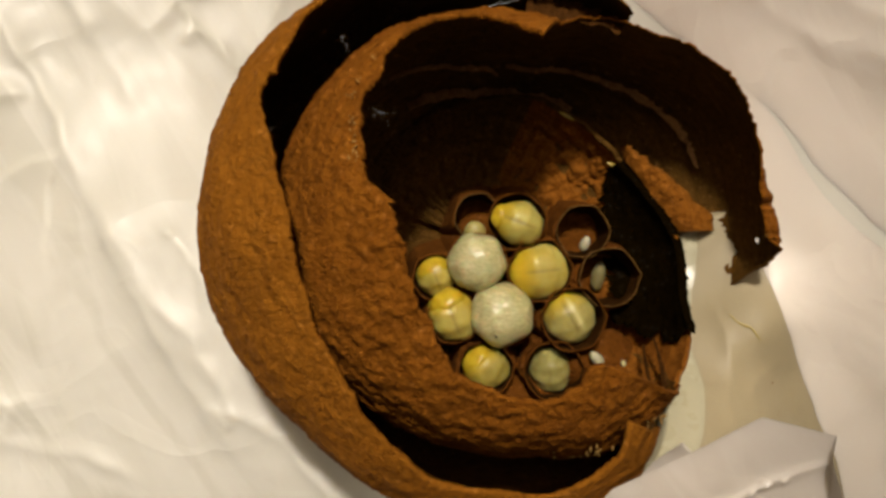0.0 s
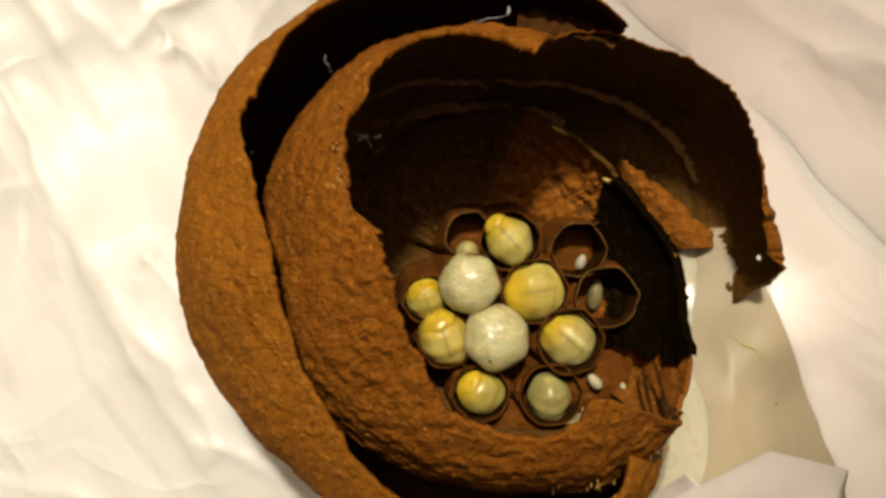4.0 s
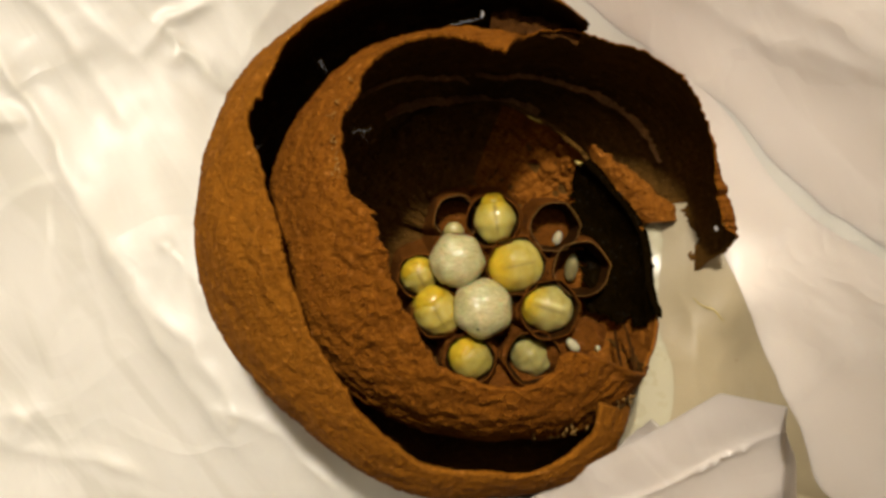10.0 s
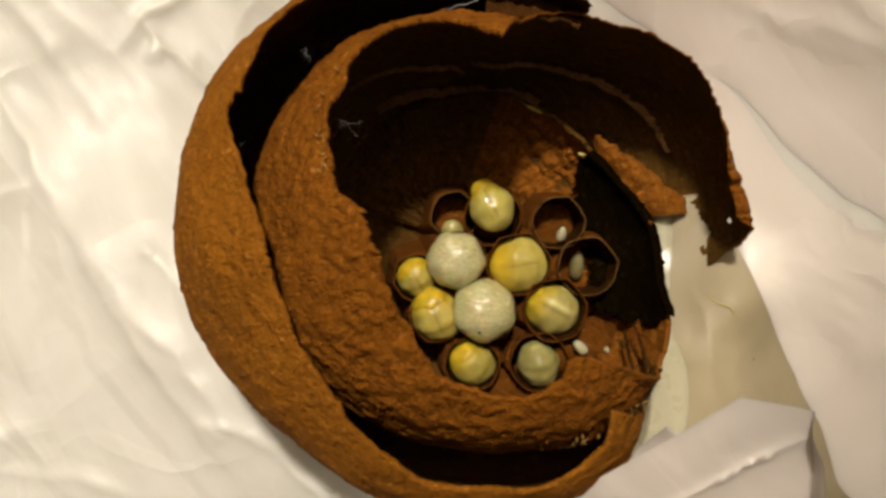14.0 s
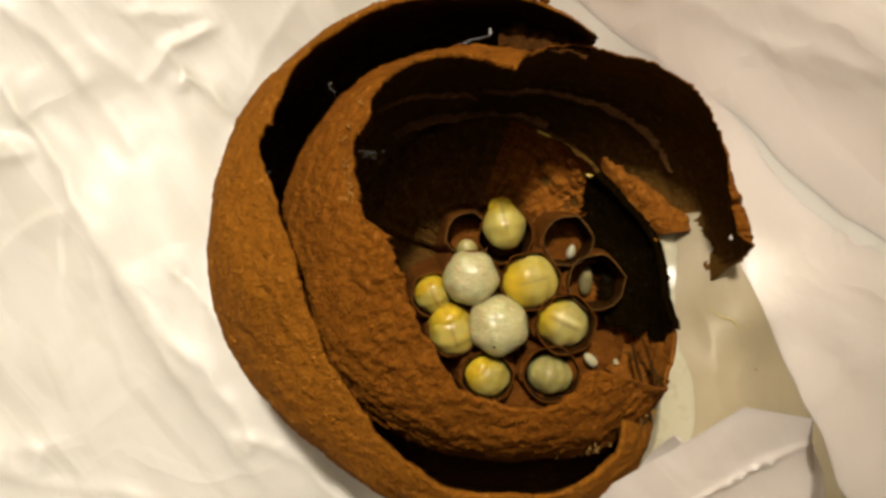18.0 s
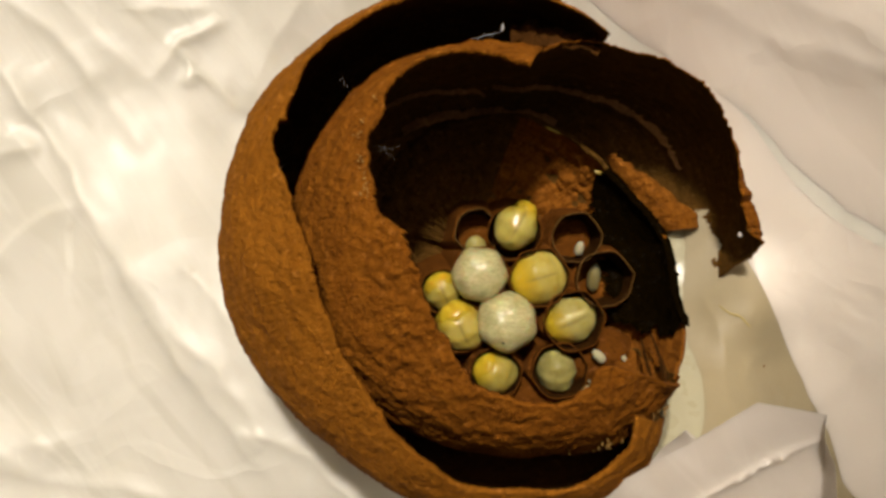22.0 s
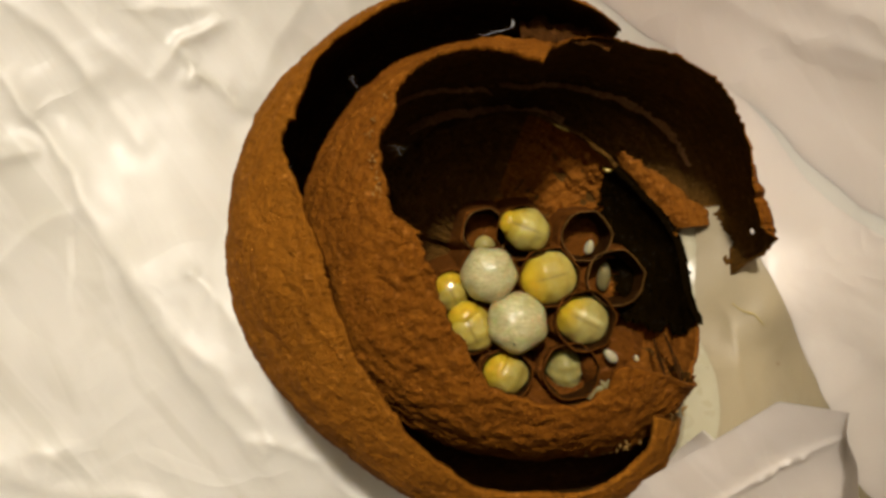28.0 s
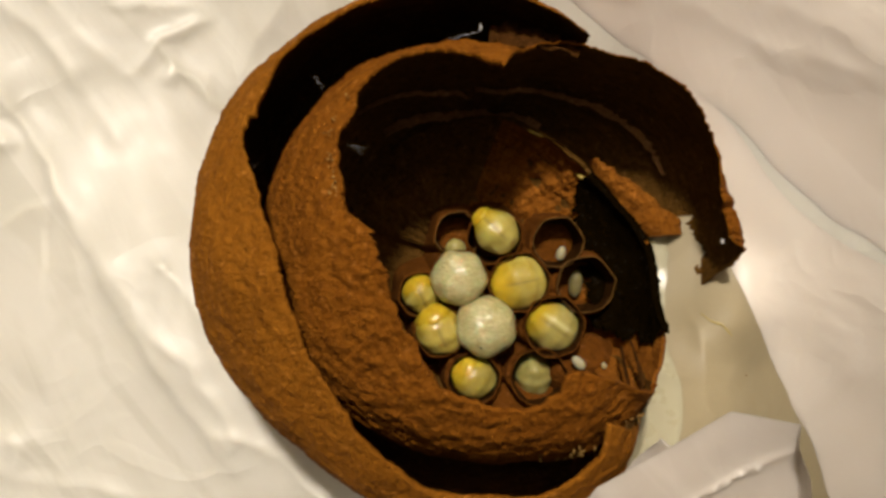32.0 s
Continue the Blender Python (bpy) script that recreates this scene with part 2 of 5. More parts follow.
STREAKED = flesh("streaked grey cream grub skin", (0.2924, 0.2451, 0.0688), (0.3784, 0.3311, 0.1075), 0.4, amber=(AMB, 0.2, 3.2), line=((0.9, 0.8, MILK), (-0.1, 0.6, DUSK)))
YELLOW = flesh("yellow grub skin", (0.35, 0.276, 0.048), (0.44, 0.36, 0.090), 0.4, amber=(AMB, 0.0, 2.8), line=((0.0, 0.5, (0.22, 0.17, 0.045)),))
LOW = flesh("olive yellow grub skin", (0.26, 0.21, 0.038), (0.34, 0.28, 0.068), 0.4, amber=(AMB, -0.6, 2.4))
OLIVE = flesh("olive cream grub skin", (0.2236, 0.1935, 0.0602), (0.3182, 0.2838, 0.0989), 0.4)
GREY = flesh("grey translucent grub skin", (0.1462, 0.1247, 0.0516), (0.2064, 0.1806, 0.0817), 0.4)
HEAD = flesh("amber head skin", (0.39, 0.262, 0.010), (0.49, 0.345, 0.020), 0.4)
PALE_HEAD = flesh("pale straw head skin", (0.2924, 0.2408, 0.0645), (0.387, 0.3354, 0.1118), 0.35)
EGG = flesh("pearl white egg", (0.3168, 0.2948, 0.1848), (0.396, 0.374, 0.2552), 0.4)
SILK = silk()
LINT = plain("white lint", (0.45, 0.45, 0.43), (0.6, 0.6, 0.57), 900.0, 0.7)
STRAW = plain("straw yellow fibre", (0.30, 0.22, 0.05), (0.42, 0.33, 0.10), 900.0, 0.5)
AMBER = plain("golden resin", (0.26, 0.17, 0.02), (0.42, 0.30, 0.05), 900.0, 0.22)
WALL = plain("grey-beige wall paint", (0.29, 0.27, 0.235), (0.33, 0.31, 0.27), 6.0, 0.8, 0.1)
WOOD = plain("varnished table wood", (0.22, 0.12, 0.06), (0.33, 0.19, 0.10), 14.0, 0.4)
LAMP_WHITE = plain("white lamp enamel", (0.75, 0.74, 0.70), (0.8, 0.79, 0.75), 30.0, 0.4, 0.05)


# ---- the room round the table ----
def box(name, lo, hi, material, label="", category=""):
    bm = bmesh.new()
    bmesh.ops.create_cube(bm, size=1)
    for v in bm.verts:
        v.co = Vector([l + (h - l) * (c + 0.5) for l, h, c in zip(lo, hi, v.co)])
    bmesh.ops.bevel(bm, geom=bm.edges[:], offset=0.004, segments=1, affect="EDGES")
    ob = part(name, bm, material, smooth=False)
    return tagged(ob, label, category, kind="structure")


box("floor", (-2.1, -2.1, -0.86), (2.1, 2.1, -0.76), WOOD, "brown wooden room floor", "floor")
box("ceiling", (-2.1, -2.1, 1.66), (2.1, 2.1, 1.76), WALL, "plain grey-beige ceiling", "ceiling")
box("wall_north", (-2.1, 2.1, -0.86), (2.1, 2.2, 1.76), WALL, "plain grey-beige room wall", "wall")
box("wall_south", (-2.1, -2.2, -0.86), (2.1, -2.1, 1.76), WALL, "plain grey-beige room wall", "wall")
box("wall_east", (2.1, -2.2, -0.86), (2.2, 2.2, 1.76), WALL, "plain grey-beige room wall", "wall")
box("wall_west", (-2.2, -2.2, -0.86), (-2.1, 2.2, 1.76), WALL, "plain grey-beige room wall", "wall")


def table():
    top = thing("table", "varnished brown wooden table under the plastic bag", "table")
    bm = bmesh.new()
    bmesh.ops.create_cube(bm, size=1)
    for v in bm.verts:
        v.co = Vector((v.co.x * 1.2, v.co.y * 0.8, -0.018 + v.co.z * 0.024))
    bmesh.ops.bevel(bm, geom=bm.edges[:], offset=0.004, segments=2, affect="EDGES")
    part("tabletop", bm, WOOD, top)
    for x in (-0.54, 0.54):
        for y in (-0.34, 0.34):
            bm = bmesh.new()
            bmesh.ops.create_cone(bm, cap_ends=True, segments=16, radius1=0.022, radius2=0.03, depth=0.73)
            bmesh.ops.translate(bm, verts=bm.verts[:], vec=(x, y, -0.395))
            part("leg", bm, WOOD, top)


table()


def ceiling_light():
    lamp = thing("ceiling_light", "round white enamel ceiling light, switched on", "lamp")
    bm = bmesh.new()
    bmesh.ops.create_cone(bm, cap_ends=True, segments=48, radius1=0.13, radius2=0.12, depth=0.06)
    bmesh.ops.translate(bm, verts=bm.verts[:], vec=(LAMP[0], LAMP[1], 1.625))
    part("base", bm, LAMP_WHITE, lamp)


ceiling_light()


# ---- the white plastic bag ----
def crease(x, y, line, left, right):
    """A crease along a line of points, 1 high on it; it falls off within left mm on its left side and right mm on its right side."""
    near, off, run, total = np.full(x.shape, 1e9), np.zeros(x.shape), np.zeros(x.shape), 0.0
    for (ax, ay), (bx, by) in zip(line, line[1:]):
        L = math.hypot(bx - ax, by - ay)
        ux, uy = (bx - ax) / L, (by - ay) / L
        t = (x - ax) * ux + (y - ay) * uy
        c = np.clip(t, 0, L)
        side = -(x - ax) * uy + (y - ay) * ux
        d = np.hypot(x - ax - c * ux, y - ay - c * uy)
        closer = d < near
        near, off, run = np.where(closer, d, near), np.where(closer, np.where(side > 0, d, -d), off), np.where(closer, total + c, run)
        total += L
    off = off + 0.5 * np.sin(run * 0.21 + line[0][0]) + 0.2 * np.sin(run * 0.67 + line[0][1])
    ends = np.clip(run / (0.22 * total), 0, 1) * np.clip((total - run) / (0.22 * total), 0, 1)
    ends = ends * ends * (3 - 2 * ends)
    return np.exp(-(np.sqrt(off ** 2 + 0.16) - 0.4) / np.where(off > 0, left, right)) * ends * (0.8 + 0.2 * np.sin(run * 0.33 + line[0][1]))


FOLDS = [  # points, height, reach on the left and on the right of the line
    ([(-92, 66), (-82, 49), (-75, 34), (-68, 23), (-64, 12), (-58, -2), (-53, -9), (-47, -22), (-39, -33), (-28, -46)], 2.2, 6.0, 1.1),
    ([(-66, 16), (-61, 8), (-53, -6), (-51, -10), (-45, -16), (-38, -26), (-33, -34)], 1.0, 3.0, 0.7),
    ([(-80, 58), (-76, 54), (-71, 49), (-66, 44), (-60, 35)], 1.2, 4.0, 1.0),
    ([(-66, 44), (-62, 37), (-57, 30), (-53, 24)], 0.6, 2.5, 2.0),
    ([(-74, 62), (-69, 57), (-63, 48), (-52, 39), (-47, 33), (-39, 25)], 0.9, 1.4, 5.0),
    ([(-35, 49), (-42, 47), (-46, 46), (-49, 42), (-53, 37)], 1.5, 1.0, 1.4),
    ([(-48, 36), (-46, 38), (-43, 39), (-41, 37), (-38, 33), (-34, 30)], 1.2, 1.2, 1.2),
    ([(-47, 44), (-45, 41), (-46, 36)], 0.8, 0.8, 0.8),
    ([(-21, 55), (-26, 48), (-30, 41), (-33, 34)], 1.0, 1.5, 1.5),
    ([(-92, 33), (-84, 31), (-76, 28), (-72, 27)], 0.9, 1.6, 2.2),
    ([(-92, 22), (-85, 25), (-78, 27), (-72, 28)], 1.0, 2.0, 1.0),
    ([(-96, -2), (-86, 6), (-77, 13), (-69, 16), (-64, 13)], 1.5, 1.2, 7.0),
    ([(-98, -30), (-89, -31), (-76, -34), (-63, -37), (-50, -44)], 1.2, 2.5, 1.4),
    ([(-92, -24), (-87, -27), (-80, -33)], 1.0, 1.5, 1.5),
    ([(-79, -24), (-77, -29), (-79, -34)], 0.9, 1.2, 1.2),
    ([(-43, -26), (-39, -28), (-33, -31), (-25, -38), (-16, -45)], 1.3, 1.2, 1.0),
    ([(-42, -27), (-39, -30), (-37, -32)], 1.0, 0.6, 0.6),
    ([(-52, 6), (-47, 1), (-43, -3), (-41, -9)], 0.7, 1.0, 1.0),
    ([(-49, 4), (-47.5, 2.5)], 0.9, 0.5, 0.5),
    ([(-45, -14), (-43.5, -19), (-39, -23)], 0.6, 0.8, 1.2),
    ([(-62, 58), (-54, 52), (-46, 51), (-36, 50)], 0.8, 2.0, 1.6),
    ([(10, 62), (30, 48), (48, 40), (60, 31), (86, 18), (110, 6)], 1.3, 5.0, 2.4),
    ([(34, 62), (48, 46), (62, 36), (78, 25), (104, 12)], 1.1, 3.5, 2.6),
    ([(60, 56), (76, 42), (98, 30)], 1.1, 4.0, 3.0),
    ([(74, 30), (88, 18), (104, 8)], 0.9, 2.0, 3.0),
    ([(43, -8), (45.5, -13), (46, -20), (43, -28)], 1.4, 2.2, 2.5),
    ([(47, -24), (53, -20), (60, -17)], 0.5, 1.4, 1.6)]


NEST_OUTLINE = [(3, 41), (9, 47), (20, 48), (40, 44), (51, 42), (81, 42), (107, 40.4), (149, 37.9), (185, 35.7), (215, 34.6), (245, 36.7), (278, 40.4), (300, 43), (318, 41), (330, 39), (345, 38), (357, 38.5), (359, 39)]


def beside_nest(x, y):
    """The nest's half width in the direction of a place, and the place's distance from its middle."""
    return along(np.degrees(np.arctan2(y - 1.5, x - 1)) % 360, NEST_OUTLINE, 360), np.hypot(x - 1, y - 1.5)


def nest_underside(x, y):
    """The lowest the nest's shells reach over a place, so that the bag stays below them."""
    wide, far = beside_nest(x, y)
    h = far / (wide + 0.5 + 0.9 / (1 + np.exp(-(x - 10) / 3)))
    low = 28 - 30 * np.clip(1 - np.clip(h, 0, 1) ** 2.6, 0, 1) ** (1 / 2.6) + 400 * np.maximum(0, h - 1.0)
    flare = np.hypot(x - 5, y - 2) / 46
    return np.minimum(low, 28 - 30 * np.clip(1 - np.clip(flare, 0, 1) ** 2.6, 0, 1) ** (1 / 2.6) + 200 * np.maximum(0, flare - 0.99) + 30 * np.clip((7 - y) / 8, 0, 1) + 60 * np.clip((y - 1.5 * x) / 6, 0, 1))


def smooth_min(a, b, k):
    h = np.clip(0.5 + 0.5 * (b - a) / k, 0, 1)
    return b * (1 - h) + a * h - k * h * (1 - h)


def bag_height(x, y):
    r = np.hypot(x - 3, y - 2)
    z = 2 + 0.16 * np.maximum(0, r - 44) + 0.0012 * np.maximum(0, r - 44) ** 2
    # the bag climbs on its east and north-east side
    z = z + 10 / (1 + np.exp(-(x - 34) / 5)) + 0.34 * np.log1p(np.exp((x - 56) / 6)) * 6
    z = z + 0.30 * np.log1p(np.exp((y + 0.6 * x - 44) / 12)) * 12
    p = np.stack([x * 0.022, y * 0.022, 0 * x + 3.3], -1)
    z = z + 2.6 * noise3(p) + 0.9 * noise3(p * 2.6 + 5)
    q = np.stack([x * 0.05 + y * 0.035, y * 0.016 - x * 0.022, 0 * x + 9.1], -1)
    z = z + 0.8 * noise3(q) + 0.30 * noise3(q * 3.1 + 2)
    # it hugs the nest on the south side
    wide, far = beside_nest(x, y)
    z = z + (17 + 9 / (1 + np.exp(-(x + 8) / 5)) + 10 / (1 + np.exp((y + 22) / 4)) / (1 + np.exp(-(x + 8) / 5))) * np.exp(-((np.maximum(0, far - wide - 1.5) / 31) ** 2)) / (1 + np.exp((y + 0.5 * x + 4) / 9))
    # it touches the flap's tip
    z = z + 5 * np.exp(-(((x - 51) / 8) ** 2 + ((y + 12) / 7) ** 2))
    # the south-east side slopes down towards the south
    z = z - 0.8 * np.log1p(np.exp(np.clip((-y - 9) / 6, -30, 30))) * 6 / (1 + np.exp(-(x - 55) / 4))
    # it rises again towards the south-west
    z = z + 0.26 * np.log1p(np.exp(np.clip((-y - 8) / 8, -30, 30))) * 8 / (1 + np.exp((x + 48) / 7))
    # the folds, on a plane near the table as seen from over the nest
    k = 1 + np.clip(-x / 25, 0, 1) * (155 / np.clip(160 - z, 100, 160) - 1)
    fx, fy = x * k, y * k
    z = z + 2.0 * np.exp(-(((fx + 70) / 17) ** 2 + ((fy + 10) / 17) ** 2)) + 1.6 * np.exp(-(((fx + 86) / 6) ** 2 + ((fy + 27) / 5) ** 2)) + 1.2 * np.exp(-(((fx + 77) / 5) ** 2 + ((fy + 27) / 4) ** 2))
    for line, h, left, right in FOLDS:
        z = z + 0.75 * h * crease(fx, fy, line, left, right)
    z = smooth_min(z, nest_underside(x, y) - 0.7 - 1.2 / (1 + np.exp(-(x - 10) / 3)), 1.5)
    return np.maximum(z, -5.2)


def layer(root, edge, far, lift, roll, seed, label, start=0.0, material=None, loose=False):
    """A loose layer of film between its free edge and a far line, a little above the sheet under it; roll: how much the free edge stands up; loose: its far edge is free too."""
    nu, nv = (260, 160) if material is THIN else (110, 60)
    u, v = (g.ravel() for g in np.meshgrid(np.linspace(0, 1, nu), np.linspace(0, 1, nv)))

    def line(pts):
        k = np.linspace(0, 1, len(pts))
        f = np.linspace(0, 1, 41)
        xy = [np.interp(f, k, [p[i] for p in pts]) for i in (0, 1)]
        for _ in range(6):
            xy = [np.concatenate([c[:1], (c[:-2] + 2 * c[1:-1] + c[2:]) / 4, c[-1:]]) for c in xy]
        return [np.interp(u, f, c) for c in xy]

    (ex, ey), (gx, gy) = line(edge), line(far)
    wob = 0.5 * noise3(np.stack([u * 9, 0 * u, 0 * u + seed], -1)) + 0.2 * noise3(np.stack([u * 31, 0 * u, 0 * u + seed], -1))
    x, y = ex + (gx - ex) * v + wob * (1 - v), ey + (gy - ey) * v + wob * (1 - v)
    if np.mean(x) < -20:
        for _ in range(3):
            k = (160 - bag_height(x, y)) / 155 if _ == 0 else (160 - bag_height(x * k, y * k)) / 155
        x, y = x * k, y * k
    fade = (1 if loose else np.clip((1 - v) * 4, 0, 1)) * np.clip((u + start) * 7, 0, 1) * np.clip((1 - u) * 7, 0, 1)
    fade = fade * fade * (3 - 2 * fade)
    z = bag_height(x, y) - 0.4 + 0.36 * fade + 3 * (lift + roll) * fade * (1 - np.exp(-v * 9)) * (1 if material is THIN else 0.7 + 0.3 * noise3(np.stack([u * 5, 0 * u, 0 * u + seed], -1)))
    z = z + (0.1 if material in (THIN, SOFT, PANEL) else 0.5) * noise3(np.stack([x * 0.09, y * 0.07, 0 * x + seed], -1)) * fade * (1 - np.exp(-v * 9))
    z = np.minimum(z, nest_underside(x, y) - 1.5)
    part_mesh("layer", grid_mesh("layer", np.stack([x, y, z], -1) * MM, nv, nu), material or FILM, root, label)


def bag():
    root = thing("plastic_bag", "crumpled thin white plastic bag spread under the nest", "plastic bag")
    xs, ys = np.arange(-150, 150.1, 0.6), np.arange(-110, 110.1, 0.6)
    x, y = (g.ravel() for g in np.meshgrid(xs, ys))
    edge = np.clip((np.maximum(np.abs(x) / 150, np.abs(y) / 110) - 0.8) / 0.2, 0, 1)
    z = bag_height(x, y) * (1 - edge) - 3.5 * edge
    me = grid_mesh("sheet", np.stack([x, y, z], -1) * MM, len(ys), len(xs))
    part_mesh("sheet", me, FILM, root, "wide crumpled single sheet of the bag")
    # loose layers of the bag that lie over one another
    layer(root, [(34, 27), (32, 14), (31, 4), (30, -10), (27, -24), (16, -44), (8, -74)], [(56, 20), (60, 8), (68, -6), (78, -20), (88, -44), (108, -88)], 0.34, 0.0, 8.0, "single thin film over the dark table", 0.2, THIN)
    layer(root, [(46, 16), (44.5, 8), (44, 0), (44.4, -7), (45.0, -12), (45.4, -17), (43.2, -23), (39.4, -30), (28, -44)], [(30, 14), (30, 6), (30, 0), (30, -6), (30, -12), (30, -18), (28, -24), (24, -30), (16, -40)], 0.55, 0.1, 9.0, "doubled film drawn up against the nest", 0.0, TWICE)
    layer(root, [(45.5, 28), (47.2, 17), (49.2, 6), (51, -0.6), (54, -13), (58, -22), (64.6, -37.2), (72, -52), (84, -75)], [(46.5, 27.5), (50.3, 24), (54, 19.5), (59.5, 10), (65, 3.7), (72, -2.5), (86, -11), (102, -19), (125, -30)], 0.8, 0.15, 1.0, "flat bright panel of the bag", 0.12, PANEL, True)
    layer(root, [(14, 60), (28, 46), (40, 34), (50, 25), (58, 15), (66, 6), (80, -6), (100, -18), (120, -30)], [(30, 74), (44, 60), (66, 44), (90, 28), (116, 14), (130, 4)], 0.35, 0.1, 5.0, "soft sloping layer of the bag", 0.0, SOFT)
    layer(root, [(40, 62), (60, 46), (80, 32), (104, 16), (124, 4)], [(56, 76), (76, 62), (98, 48), (122, 36), (136, 24)], 0.35, 0.1, 6.0, "soft sloping layer of the bag", 0.0, SOFT)
    # the stiff fold that stands up in front of the nest's open side
    nu, nv = 160, 170
    u, v = (g.ravel() for g in np.meshgrid(np.linspace(0, 1, nu), np.linspace(0, 1, nv)))
    crest_x = along(u, [(0, -8), (0.15, 11), (0.35, 22.7), (0.5, 31), (0.62, 39.1), (0.8, 47.9), (0.88, 48.4), (1, 50)])
    crest_y = along(u, [(0, -52), (0.15, -40), (0.35, -31.6), (0.5, -26.4), (0.62, -20.6), (0.8, -22.7), (0.88, -27), (1, -42)])
    crest_z = along(u, [(0, 28), (0.15, 38), (0.35, 44.5), (0.5, 48), (0.62, 53), (0.8, 54), (0.88, 53), (1, 46)])
    fx, fy = crest_x + v * (6 + 14 * (u - 0.5)), crest_y - v * 62
    fx = fx + 2.4 * noise3(np.stack([fy * 0.16, 0 * fy, 0 * fy + 12], -1)) * np.clip(u * 4 - 3, 0, 1)
    fz = crest_z * (1 - (0.46 + 0.42 * np.clip((u - 0.5) / 0.4, 0, 1)) * v - (0.5 - 0.42 * np.clip((u - 0.5) / 0.4, 0, 1)) * v ** 6) + 2.2 * np.sin(v * 9 + u * 3) * v
    q = np.stack([fx * 0.12, fy * 0.1, 0 * fx], -1)
    fz = fz + 0.8 * noise3(q) + 0.75 * np.exp(-np.abs((fy + 31) - (fx - 40) * 0.55) / 0.7) * np.clip(v * 8, 0, 1)
    for px, py, turn in ((38.0, -32.4, 0.5), (39.6, -31.6, 1.0), (41.4, -30.2, 0.3), (43.4, -29.6, 0.7)):
        a, b = (fx - px) * math.cos(turn) + (fy - py) * math.sin(turn), (fy - py) * math.cos(turn) - (fx - px) * math.sin(turn)
        fz = fz + 0.9 * np.maximum(0, 1 - np.abs(a) / 1.5 - np.abs(b + 0.3) / 0.7)
    pts = np.stack([fx, fy, fz], -1)
    part_mesh("fold", grid_mesh("fold", pts * MM, nv, nu), SOFT, root, "stiff upright fold of white plastic")
    # a second, lower fold that shows past it beside the nest
    nu, nv = 60, 40
    u, v = (g.ravel() for g in np.meshgrid(np.linspace(0, 1, nu), np.linspace(0, 1, nv)))
    gx = along(u, [(0, 21), (0.3, 25.6), (0.6, 29.3), (0.85, 33.0), (0.93, 34.0), (1, 34.4)]) + v * (7 + 3 * u)
    gy = along(u, [(0, -41), (0.3, -34.8), (0.6, -30.2), (0.85, -26.6), (0.93, -27.6), (1, -30)]) - v * 9
    gz = along(u, [(0, 32), (0.3, 36), (0.6, 38), (0.85, 39.5), (0.93, 37), (1, 34)]) - v * (5 + 6 * u) + 0.5 * noise3(np.stack([gx * 0.3, gy * 0.3, 0 * gx + 4], -1))
    part_mesh("fold", grid_mesh("fold", np.stack([gx, gy, gz], -1) * MM, nv, nu), SOFT, root, "low translucent fold of film")


bag()

# ---- the nest ----
nest = thing("hornet_nest", "round brown paper hornet nest, torn open, resting on plastic", "nest")


